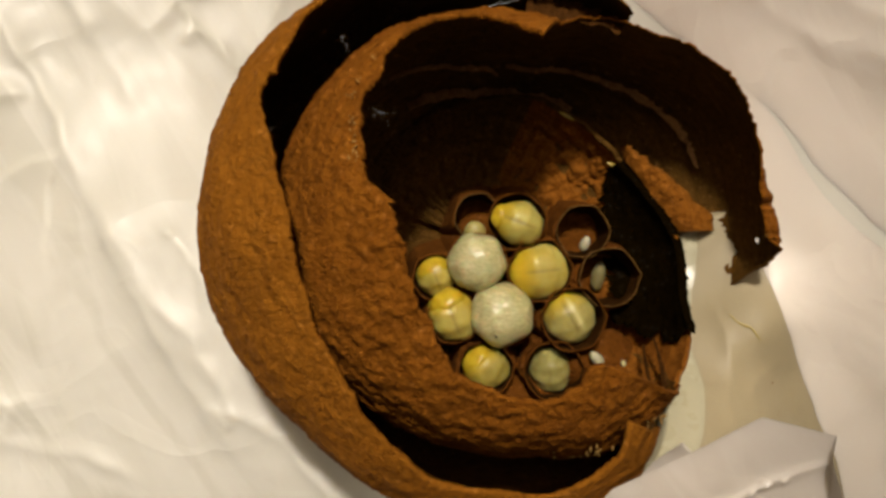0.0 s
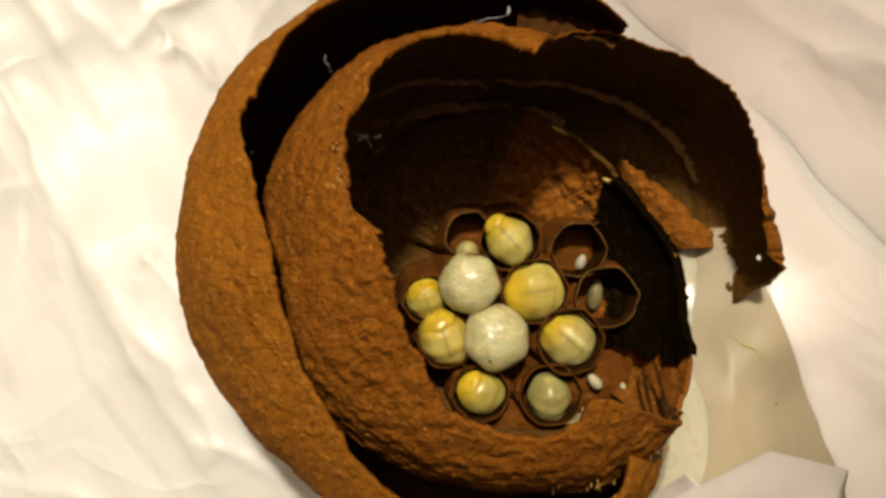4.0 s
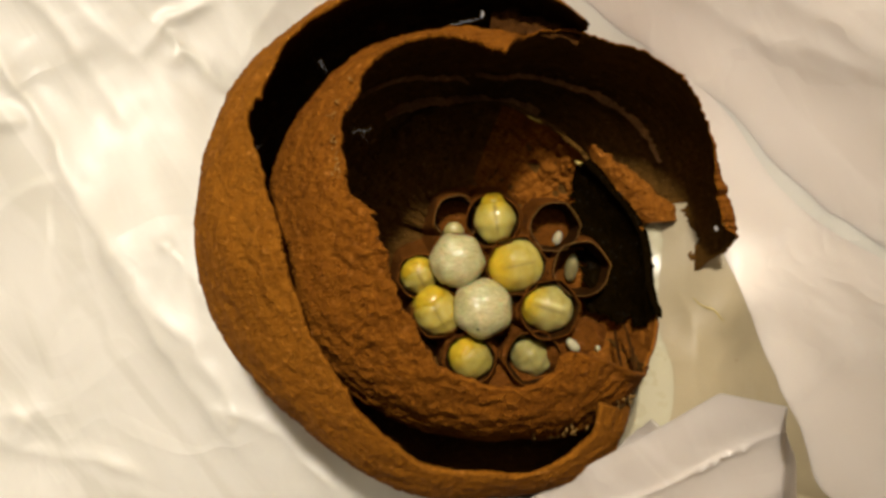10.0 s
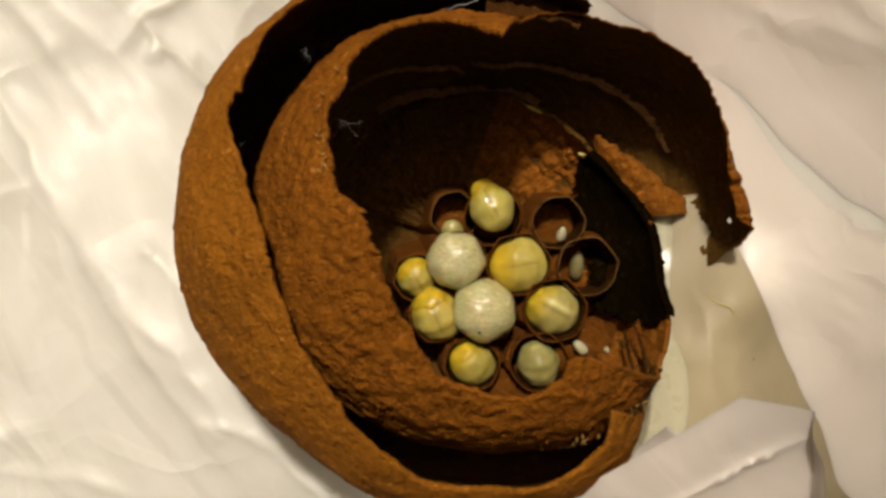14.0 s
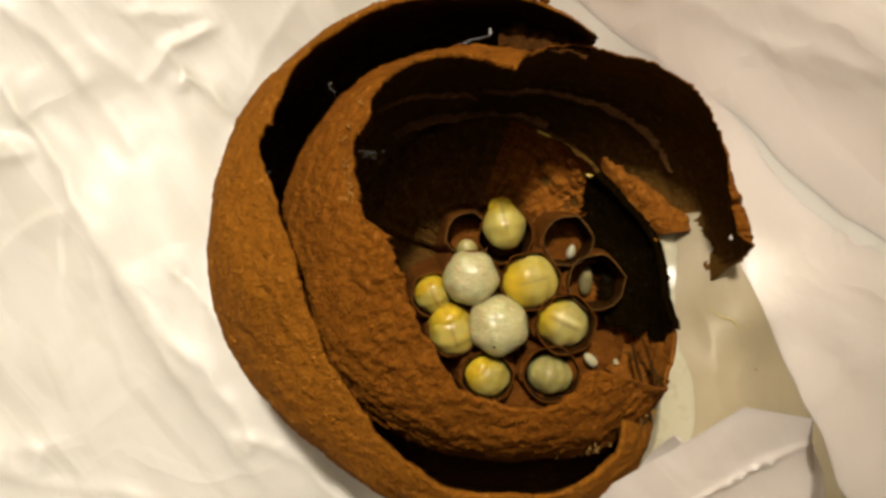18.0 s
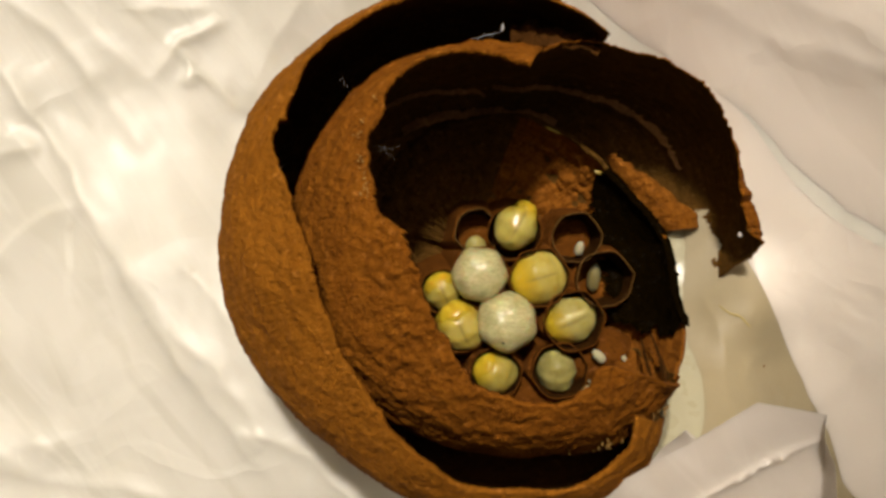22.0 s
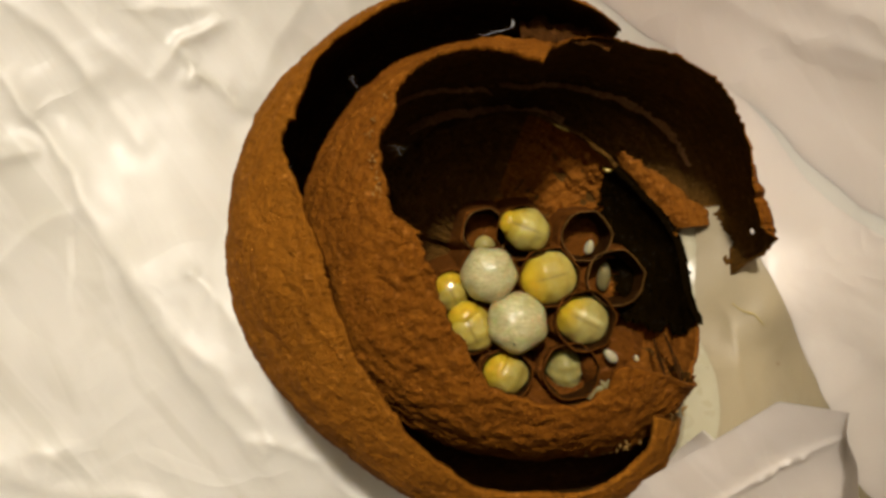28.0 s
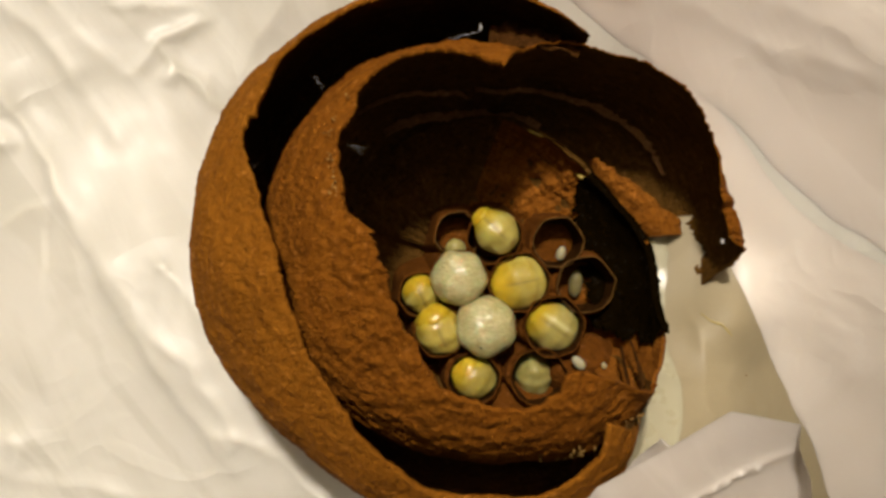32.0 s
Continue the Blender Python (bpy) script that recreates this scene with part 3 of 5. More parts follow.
def shell(name, centre, radii, cz, power, rim, span, low, thick, seed, material, label, rough=1.0, cols=700, rws=130, foot=None, curl=None, fray=((0, 1), (360, 1)), teeth=((0, 1), (360, 1)), hole=None):
    """A layer of the envelope: a rounded body of paper from its underside up to a ragged rim.
    radii, rim: tables of (azimuth, value); span: the azimuths between which it stands."""
    wrap = span[1] - span[0] >= 360
    ph = np.linspace(span[0], span[1], cols, endpoint=not wrap)
    top = along(ph % 360, rim, 360)
    k = np.stack([np.cos(np.radians(ph)) * 9, np.sin(np.radians(ph)) * 9, 0 * ph + seed], -1)
    torn, fine = along(ph % 360, fray, 360), along(ph % 360, teeth, 360)
    top = top + torn * (1.4 * noise3(k) + 0.75 * noise3(k * 2.4)) + fine * (0.4 * noise3(k * 4.3) + 0.35 * noise3(k * 9.0))
    start = np.full(cols, float(low)) if foot is None else along(ph % 360, foot, 360) + 1.6 * noise3(k * 2.0 + 4) + 1.7 * noise3(k * 5.4 + 8)
    s = np.linspace(0, 1, rws)[:, None]
    th = start[None, :] + (top - start)[None, :] * s
    if not wrap:
        # the side edges are torn too
        fray = 1.6 * noise3(np.stack([s[:, 0] * 14, 0 * s[:, 0], 0 * s[:, 0] + seed], -1)) + 0.8 * noise3(np.stack([s[:, 0] * 47, 0 * s[:, 0], 0 * s[:, 0] + seed], -1))
        u = (ph - span[0]) / (span[1] - span[0])
        phs = ph[None, :] + fray[:, None] * (np.exp(-u * 40) - np.exp(-(1 - u) * 40))[None, :]
    else:
        phs = np.repeat(ph[None, :], rws, 0)
    t, p = np.radians(th), np.radians(phs)
    a = along(phs % 360, radii, 360)
    st, ct = np.sin(t), np.cos(t)
    r = ((np.abs(st) / a) ** power + (np.abs(ct) / cz) ** power) ** (-1 / power)
    d = np.stack([st * np.cos(p), st * np.sin(p), ct], -1).reshape(-1, 3)
    r = r.ravel()
    if curl is not None:
        bend = along(phs % 360, curl, 360) * np.clip((s - 0.86) / 0.14, 0, 1) ** 1.5
        r = r - bend.ravel()
    if foot is not None:
        # the torn lower edge of the flap is jagged
        jag = 1.5 * noise3(k * 3.1 + 2) + 1.1 * noise3(k * 6.5 + 9) + 0.6 * noise3(k * 12 + 5)
        reach = np.clip((ph + 9) / 2, 0, 1) * np.clip((14 - ph) / 3, 0, 1)
        r = r - (np.clip(1 - s / 0.22, 0, 1) * (jag * reach)[None, :]).ravel()
    base = d * r[:, None]
    arc = np.stack([p.ravel() * 9.0, t.ravel() * 60.0, 0 * r + seed], -1)
    rough = rough * along(phs.ravel() % 360, [(0, 0.35), (40, 0.45), (66, 0.8), (90, 1), (330, 1), (350, 0.35)], 360)
    lump = 0.8 * noise3(base * 0.09 + seed) + rough * (0.26 * noise3(arc * np.array([0.45, 0.22, 1])) + 0.24 * noise3(arc * np.array([1.3, 0.5, 1]) + 3)
        + 0.16 * noise3(base * 0.9 + seed) + 0.13 * noise3(base * 2.1))
    lump = lump + rough * (0.12 * (0.5 - np.abs(noise3(arc * np.array([0.8, 0.42, 1]) + 11))) + 0.10 * (0.5 - np.abs(noise3(arc * np.array([1.9, 0.9, 1]) + 17))) + 0.14 * noise3(base * 3.2 + 5))
    lump = lump + 0.16 * rough * noise3(np.stack([p.ravel() * 17 + t.ravel() * 26, t.ravel() * 40 - p.ravel() * 6, 0 * r + seed + 2], -1))
    out = base + d * lump[:, None]
    thick = thick * along(phs.ravel() % 360, [(0, 0.5), (12, 0.35), (60, 0.35), (72, 1), (330, 1), (345, 0.25), (357, 0.3)], 360)
    inner = base * (1 - thick / np.maximum(r, 1))[:, None] + d * (lump * 0.8)[:, None]
    uv = np.stack([p.ravel() * 30.0, t.ravel() * 30.0], -1)
    # the outer sheet runs up, over the rim and down the inside, so the paper has its thickness
    o, i = out.reshape(rws, cols, 3), inner.reshape(rws, cols, 3)
    uu = uv.reshape(rws, cols, 2)
    sheet = np.concatenate([o, i[::-1]], 0)
    uvs = np.concatenate([uu, uu[::-1]], 0)
    me = grid_mesh(name, (sheet.reshape(-1, 3) + np.array(centre)) * MM, 2 * rws, cols, uvs.reshape(-1, 2), wrap, flip=False)
    ob = part_mesh(name, me, material, nest, label)
    # inside faces take the second material, whose dark colour includes shade
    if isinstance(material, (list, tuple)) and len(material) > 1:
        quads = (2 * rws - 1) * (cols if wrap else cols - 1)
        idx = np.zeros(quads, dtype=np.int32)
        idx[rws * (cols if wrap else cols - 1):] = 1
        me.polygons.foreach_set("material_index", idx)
    if hole is not None:
        bm = bmesh.new()
        bm.from_mesh(me)
        gone = []
        for f in bm.faces:
            v = f.calc_center_median() / MM - Vector(centre)
            away = math.degrees(math.atan2(v.y, v.x)) - hole[0], math.degrees(v.angle((0, 0, 1))) - hole[1]
            if (away[0] / hole[2]) ** 2 + (away[1] / hole[3]) ** 2 < 1:
                gone.append(f)
        bmesh.ops.delete(bm, geom=gone, context="FACES")
        bm.to_mesh(me)
        bm.free()
    return ob


OUT_RADII = [(54, 42), (70, 43), (81, 42), (96, 41.3), (107, 40.4), (127, 39.2), (149, 37.9), (168, 36.2), (185, 35.5), (200, 34.5), (215, 34.2), (232, 34.7), (245, 36.5), (262, 38.7), (278, 40.4), (288, 42), (296, 43.3), (308, 43.2), (313, 42), (318, 40.3)]
OUT_RIM = [(50, 74), (54, 71), (69, 70), (81, 69), (96, 70), (107, 69), (124, 63), (130, 57.5), (136, 55), (141, 55), (145, 53), (151, 46), (157, 42.3), (165, 38.4), (174, 35.2), (186, 34.2), (201, 34.4), (221, 37.8), (238, 41.3), (256, 49.6), (268, 55), (281, 57.8), (288, 60.3), (295, 61), (301, 60.3), (307, 59.5), (312, 57), (315, 55), (316.5, 58), (318, 66), (320, 75)]
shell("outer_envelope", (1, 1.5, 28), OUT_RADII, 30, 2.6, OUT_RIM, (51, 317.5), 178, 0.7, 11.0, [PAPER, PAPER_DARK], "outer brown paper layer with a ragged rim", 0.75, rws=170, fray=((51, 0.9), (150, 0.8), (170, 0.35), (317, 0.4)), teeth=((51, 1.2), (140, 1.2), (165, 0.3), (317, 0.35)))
IN_RADII = [(8, 45.4), (17, 45.6), (25, 45.2), (34, 44), (42, 41.8), (49, 38.7), (56, 37.5), (65, 34.8), (69, 32.9), (90, 32.2), (110, 31.7), (135, 31.0), (160, 29.5), (180, 28.3), (225, 28.5), (265, 29.6), (285, 32.3), (300, 35.6), (312, 36.8), (324, 36.6), (340, 44.6), (349, 45.0), (353, 45.6), (358, 46)]
IN_RIM = [(8, 86.8), (17, 85), (25, 84.3), (34, 82.8), (42, 81.8), (49, 79.7), (56, 77.8), (65, 73.7), (69, 66), (73, 50), (78, 51.6), (87, 55.7), (98, 59.2), (108, 60), (116, 55), (124, 45.6), (133, 43), (142, 35.6), (156, 28), (161, 22), (189, 17.7), (218, 20.2), (240, 24.3), (257, 32.5), (272, 36.4), (280, 39), (289, 40.1), (302, 39.6), (307, 37), (312, 38.2), (315, 41.5), (317.5, 46), (319.5, 54), (321.5, 64), (324, 78), (335, 104), (350.8, 104), (352.4, 101), (353.9, 99), (354.7, 95.2), (356.5, 91.3), (358, 89.8)]
IN_FOOT = [(2, 111.4), (5.2, 112.8), (8, 121), (12, 140), (30, 160), (50, 178), (320, 178), (340, 106), (350.8, 106), (352.4, 107), (356.3, 108.4), (357.7, 110), (359, 111)]
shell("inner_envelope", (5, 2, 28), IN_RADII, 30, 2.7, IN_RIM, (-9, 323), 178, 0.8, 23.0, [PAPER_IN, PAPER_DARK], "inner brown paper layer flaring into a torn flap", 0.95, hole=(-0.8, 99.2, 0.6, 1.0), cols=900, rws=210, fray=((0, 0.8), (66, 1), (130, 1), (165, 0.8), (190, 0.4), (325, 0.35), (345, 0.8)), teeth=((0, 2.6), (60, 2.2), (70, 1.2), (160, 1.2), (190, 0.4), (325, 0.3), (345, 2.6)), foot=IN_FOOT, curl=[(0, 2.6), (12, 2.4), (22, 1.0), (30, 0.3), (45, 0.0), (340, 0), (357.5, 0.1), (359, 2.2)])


def inner_wall():
    """The low innermost wall on the open side, a bowl that rises to a torn rim."""
    cols, rws = 620, 80
    ph = np.linspace(-43.5, 160, cols)
    rr = along(ph, [(-46, 32), (-43.4, 34.9), (-40, 36.0), (-36, 36.9), (-26, 37), (-17, 34.9), (-2, 33.9), (6, 32), (13, 30.3), (26, 28), (53, 25.6), (63, 25.4), (84, 24), (120, 22), (168, 21)])
    zz = along(ph, [(-46, 40), (-43.4, 36), (-36, 30), (-26, 24), (-17, 20), (-2, 16), (13, 14), (30, 13), (53, 14), (63, 15), (84, 9), (120, 5), (168, 4)])
    k = np.stack([ph * 0.35, 0 * ph, 0 * ph + 4], -1)
    zz = zz + 0.5 * noise3(k) + 0.35 * noise3(k * 2.9)
    s = np.linspace(0.12, 1, rws)[:, None] * (math.pi / 2)
    bottom = 1.2
    steep = along(ph, [(-62, 0.66), (-36, 0.60), (-26, 0.30), (-18, 0.0)])
    r = rr[None, :] * (steep + (1 - steep) * np.sin(s))
    z = zz[None, :] - (zz[None, :] - bottom) * np.cos(s)
    p = np.radians(ph)[None, :] + 0 * s
    q = np.stack([p.ravel() * 14, r.ravel() * 0.5, 0 * r.ravel() + 2], -1)
    swirl = np.stack([p.ravel() * 9 + r.ravel() * 0.25, r.ravel() * 1.1, 0 * r.ravel() + 5], -1)
    lump = (0.5 * noise3(q) + 0.45 * noise3(swirl) + 0.3 * noise3(swirl * 2.3) + 0.2 * noise3(q * 4.1)).reshape(r.shape)
    r2 = r - lump * 0.6
    ins = np.stack([r2 * np.cos(p) + 5, r2 * np.sin(p) + 2, z + lump * 1.1], -1)
    r3 = r + 0.7
    outs = np.stack([r3 * np.cos(p) + 5, r3 * np.sin(p) + 2, z - 0.3], -1)
    sheet = np.concatenate([ins, outs[::-1]], 0)
    uv = np.stack([p * 26, s * 30 + 0 * p], -1)
    uvs = np.concatenate([uv, uv[::-1]], 0)
    me = grid_mesh("inner_wall", sheet.reshape(-1, 3) * MM, 2 * rws, cols, uvs.reshape(-1, 2))
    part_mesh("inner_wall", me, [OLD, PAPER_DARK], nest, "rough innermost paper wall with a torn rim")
    # rim rows and all beyond 66 degrees are coloured dark, as shade
    row = np.repeat(np.arange(2 * rws - 1), cols - 1)
    way = np.tile(ph[:-1], 2 * rws - 1)
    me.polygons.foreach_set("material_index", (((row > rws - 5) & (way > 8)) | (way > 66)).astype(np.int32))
    # a torn lip that leans outward between the wall and the flap
    cols, rws = 90, 26
    ph = np.linspace(1.5, 31, cols)
    r0 = along(ph, [(1.5, 34.5), (6, 32.3), (13, 30.6), (26, 28.6), (31, 29)])
    r1 = along(ph, [(1.5, 40.0), (5, 40.2), (11, 36.7), (20, 33.2), (30, 30.3), (31, 29.6)])
    k = np.stack([ph * 0.8, 0 * ph, 0 * ph + 6], -1)
    r1 = r1 + 0.35 * noise3(k) + 0.2 * noise3(k * 3.3)
    s = np.linspace(0, 1, rws)[:, None]
    r = r0 + (r1 - r0) * s
    p = np.radians(ph)[None, :] + 0 * s
    q = np.stack([p.ravel() * 30, r.ravel() * 0.8, 0 * r.ravel()], -1)
    z = 14.3 + 1.6 * np.sin(s * math.pi) + 0 * p + (0.45 * noise3(q) + 0.2 * noise3(q * 3.1)).reshape(p.shape)
    tops = np.stack([r * np.cos(p) + 5, r * np.sin(p) + 2, z], -1)
    unders = tops - np.array([0, 0, 0.7])
    uv = np.stack([p * 26, r], -1)
    me = grid_mesh("torn_lip", np.concatenate([tops, unders[::-1]], 0).reshape(-1, 3) * MM, 2 * rws, cols, np.concatenate([uv, uv[::-1]], 0).reshape(-1, 2))
    part_mesh("torn_lip", me, OLD, nest, "torn brown paper lip")


inner_wall()


def lip_shade():
    """A near-black sheet on the low wall below the lip and over its rim: the shade there, made as a sheet."""
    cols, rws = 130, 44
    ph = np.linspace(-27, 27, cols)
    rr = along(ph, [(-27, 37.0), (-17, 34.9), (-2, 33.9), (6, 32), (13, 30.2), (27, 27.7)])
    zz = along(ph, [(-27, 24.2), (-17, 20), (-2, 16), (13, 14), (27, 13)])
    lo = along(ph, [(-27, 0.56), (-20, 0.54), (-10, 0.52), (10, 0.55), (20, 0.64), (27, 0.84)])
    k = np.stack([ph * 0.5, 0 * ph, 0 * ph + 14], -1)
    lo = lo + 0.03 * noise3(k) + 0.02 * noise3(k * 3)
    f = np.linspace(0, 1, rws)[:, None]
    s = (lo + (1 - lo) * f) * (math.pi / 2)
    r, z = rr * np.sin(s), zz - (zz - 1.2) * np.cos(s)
    # its south edge runs aslant, with long teeth
    slant = 3.0 * (f - 1) + 3.2 * noise3(np.stack([f[:, 0] * 9, 0 * f[:, 0], 0 * f[:, 0] + 3], -1))[:, None] + 1.6 * noise3(np.stack([f[:, 0] * 31, 0 * f[:, 0], 0 * f[:, 0] + 3], -1))[:, None]
    p = np.radians(ph[None, :] + slant * np.exp(-(ph + 27) / 7)[None, :])
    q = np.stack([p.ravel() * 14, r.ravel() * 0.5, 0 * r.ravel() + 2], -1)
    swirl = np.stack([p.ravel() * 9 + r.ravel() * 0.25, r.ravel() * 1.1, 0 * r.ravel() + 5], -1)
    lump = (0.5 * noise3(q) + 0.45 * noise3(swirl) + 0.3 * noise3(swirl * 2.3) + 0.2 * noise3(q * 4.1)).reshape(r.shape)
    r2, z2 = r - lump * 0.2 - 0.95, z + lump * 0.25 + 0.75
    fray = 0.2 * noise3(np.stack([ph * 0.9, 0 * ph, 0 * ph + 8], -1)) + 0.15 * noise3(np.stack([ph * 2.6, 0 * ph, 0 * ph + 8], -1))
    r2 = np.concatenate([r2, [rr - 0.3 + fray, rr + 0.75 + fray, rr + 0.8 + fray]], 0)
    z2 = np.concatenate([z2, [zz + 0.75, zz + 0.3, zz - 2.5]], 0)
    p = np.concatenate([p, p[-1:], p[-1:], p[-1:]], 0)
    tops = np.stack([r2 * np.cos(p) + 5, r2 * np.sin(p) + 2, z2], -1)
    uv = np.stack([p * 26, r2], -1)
    me = grid_mesh("shade_sheet", tops.reshape(-1, 3) * MM, rws + 3, cols, uv.reshape(-1, 2))
    part_mesh("shade_sheet", me, BLACK, nest, "near-black sheet standing for the shade below the lip")


lip_shade()


def growth_ridge(line, width, proud, material, label):
    """A raised seam of paper along the inside of the inner layer; line: (azimuth, polar angle) pairs."""
    n = 160
    ph = np.linspace(line[0][0], line[-1][0], n)
    mid = along(ph, line)
    k = np.stack([ph * 0.2, 0 * ph, 0 * ph + line[0][1]], -1)
    mid = mid + 0.8 * noise3(k) + 0.4 * noise3(k * 3)
    wid = width * (0.7 + 0.7 * noise3(k * 1.7 + 9) + 0.5 * noise3(k * 6 + 3)) * np.clip(np.minimum(np.arange(n), np.arange(n)[::-1]) / 14, 0.15, 1)
    rows_ = []
    for off, up in ((-1, 0.0), (-0.5, 0.8), (0, 1.0), (0.5, 0.8), (1, 0.0)):
        t, p = np.radians(mid + off * wid), np.radians(ph)
        a = along(ph % 360, IN_RADII, 360)
        r = ((np.sin(t) / a) ** 2.7 + (np.abs(np.cos(t)) / 30) ** 2.7) ** (-1 / 2.7)
        d = np.stack([np.sin(t) * np.cos(p), np.sin(t) * np.sin(p), np.cos(t)], -1)
        lump = 0.8 * noise3(d * r[:, None] * 0.09 + 23.0) * 0.8
        rows_.append(d * (r - 1.1 - proud * up + lump)[:, None] + np.array((5, 2, 28)))
    pts = np.stack(rows_, 0).reshape(-1, 3)
    uv = np.stack([np.tile(np.radians(ph) * 30, 5), np.repeat(np.arange(5) * 0.3, n)], -1)
    part_mesh("growth_ridge", grid_mesh("growth_ridge", pts * MM, 5, n, uv, flip=True), material, nest, label)


RIDGE = paper("mid brown seam paper", (0.18, 0.080, 0.026), (0.32, 0.155, 0.058), (0.46, 0.25, 0.11))
growth_ridge([(17, 112), (30, 113), (41, 114.2), (51, 114.2), (62, 115), (79, 115.6)], 1.1, 0.9, RIDGE, "thin raised brown seam")
growth_ridge([(81, 121), (96, 117), (108, 113.3), (121, 111)], 1.0, 0.8, RIDGE, "thin raised brown seam")
growth_ridge([(52, 128), (64, 127.6), (74, 127.8), (89, 128.6), (100, 128.2), (116, 128.2)], 0.8, 1.9, RIDGE, "thin raised brown seam")


def ribbon(name, points, widths, thick, material, parent, label, side=(0, 0, 1), seed=0.0):
    """A torn strip of paper along points (mm), as wide as widths says, across the given side direction."""
    n = 40
    f, k = np.linspace(0, 1, n), np.linspace(0, 1, len(points))
    c = np.stack([np.interp(f, k, [p[i] for p in points]) for i in range(3)], -1)
    for _ in range(5):
        c[1:-1] = (c[:-2] + 2 * c[1:-1] + c[2:]) / 4
    w = np.interp(f, np.linspace(0, 1, len(widths)), widths)
    w = w * (1 + 0.25 * noise3(np.stack([f * 9, 0 * f, 0 * f + seed], -1)) + 0.15 * noise3(np.stack([f * 26, 0 * f, 0 * f + seed], -1)))
    way = np.gradient(c, axis=0)
    across = np.cross(way, np.array(side, float))
    across /= np.linalg.norm(across, axis=1)[:, None]
    up = np.cross(across, way)
    up /= np.linalg.norm(up, axis=1)[:, None]
    rows_ = []
    for h, lift in ((-0.5, 0), (-0.25, 0.12), (0, 0.18), (0.25, 0.12), (0.5, 0), (0.5, -1), (0, -1), (-0.5, -1), (-0.5, 0)):
        bump = 0.12 * noise3(c * 1.3 + h * 5 + seed)
        z = lift * w * 0.5 if lift >= 0 else np.full(n, -thick)
        rows_.append(c + across * (h * w)[:, None] + up * (z + bump)[:, None])
    uv = np.stack([np.tile(f * 20, 9), np.repeat(np.arange(9) * 0.4, n)], -1)
    return part_mesh(name, grid_mesh(name, np.stack(rows_, 0).reshape(-1, 3) * MM, 9, n, uv, flip=True), material, parent, label)


def ring_piece(name, ph0, ph1, r_in, r_out, z_in, z_out, seed, label):
    """A leftover piece of paper between two layers, part of a ring round the nest's mouth."""
    cols, rws = 90, 24
    ph = np.linspace(ph0, ph1, cols)
    u = (ph - ph0) / (ph1 - ph0)
    s = np.linspace(0, 1, rws)[:, None]
    k = np.stack([ph * 0.5, 0 * ph, 0 * ph + seed], -1)
    ri, ro = along(u, r_in) + 0.4 * noise3(k), along(u, r_out) + 0.5 * noise3(k + 7) + 0.3 * noise3(k * 3)
    zi, zo = along(u, z_in), along(u, z_out)
    r, z = ri + (ro - ri) * s, zi + (zo - zi) * s
    p = np.radians(ph)[None, :] + 0 * s
    q = np.stack([p.ravel() * 25, r.ravel() * 0.7, 0 * r.ravel() + seed], -1)
    z = z + (0.4 * noise3(q) + 0.25 * noise3(q * 2.7)).reshape(z.shape)
    tops = np.stack([r * np.cos(p) + 5, r * np.sin(p) + 2, z], -1)
    uv = np.stack([p * 30, r], -1)
    me = grid_mesh(name, np.concatenate([tops, (tops - np.array([0, 0, 0.6]))[::-1]], 0).reshape(-1, 3) * MM, 2 * rws, cols, np.concatenate([uv, uv[::-1]], 0).reshape(-1, 2))
    part_mesh(name, me, FRAGMENT, nest, label)


ring_piece("paper_fragment", 55, 78, [(0, 35.0), (0.4, 33.0), (1, 31.5)], [(0, 37), (0.4, 37), (1, 36.0)], [(0, 36), (1, 39)], [(0, 34), (1, 33)], 3.0, "ragged leftover of a middle paper layer")
ribbon("paper_fragment", [(14.2, 39.4, 41.5), (16.4, 39.8, 44.4), (19.0, 37.9, 42.0)], [0.5, 2.4, 0.6], 0.6, PAPER, nest, "small torn tab on the outer rim", side=(0, -0.8, 0.6), seed=2.0)
ribbon("paper_shred", [(33.5, -14.2, 21.0), (33.5, -16.4, 24.5), (33.1, -18.6, 28.5), (32.6, -20.4, 32.0), (31.5, -21.8, 35.0)], [0.2, 0.5, 0.7, 0.6, 0.2], 0.2, FRAGMENT, nest, "curled strip of torn paper", side=(-0.7, 0.4, 0.6), seed=4.0)
ribbon("paper_shred", [(32.3, -15.3, 19.0), (31.7, -17.4, 23.0), (31.1, -19.5, 28.0), (30.4, -21.7, 34.0)], [0.2, 0.5, 0.5, 0.2], 0.2, FRAGMENT, nest, "curled strip of torn paper", side=(-0.7, 0.4, 0.6), seed=6.0)


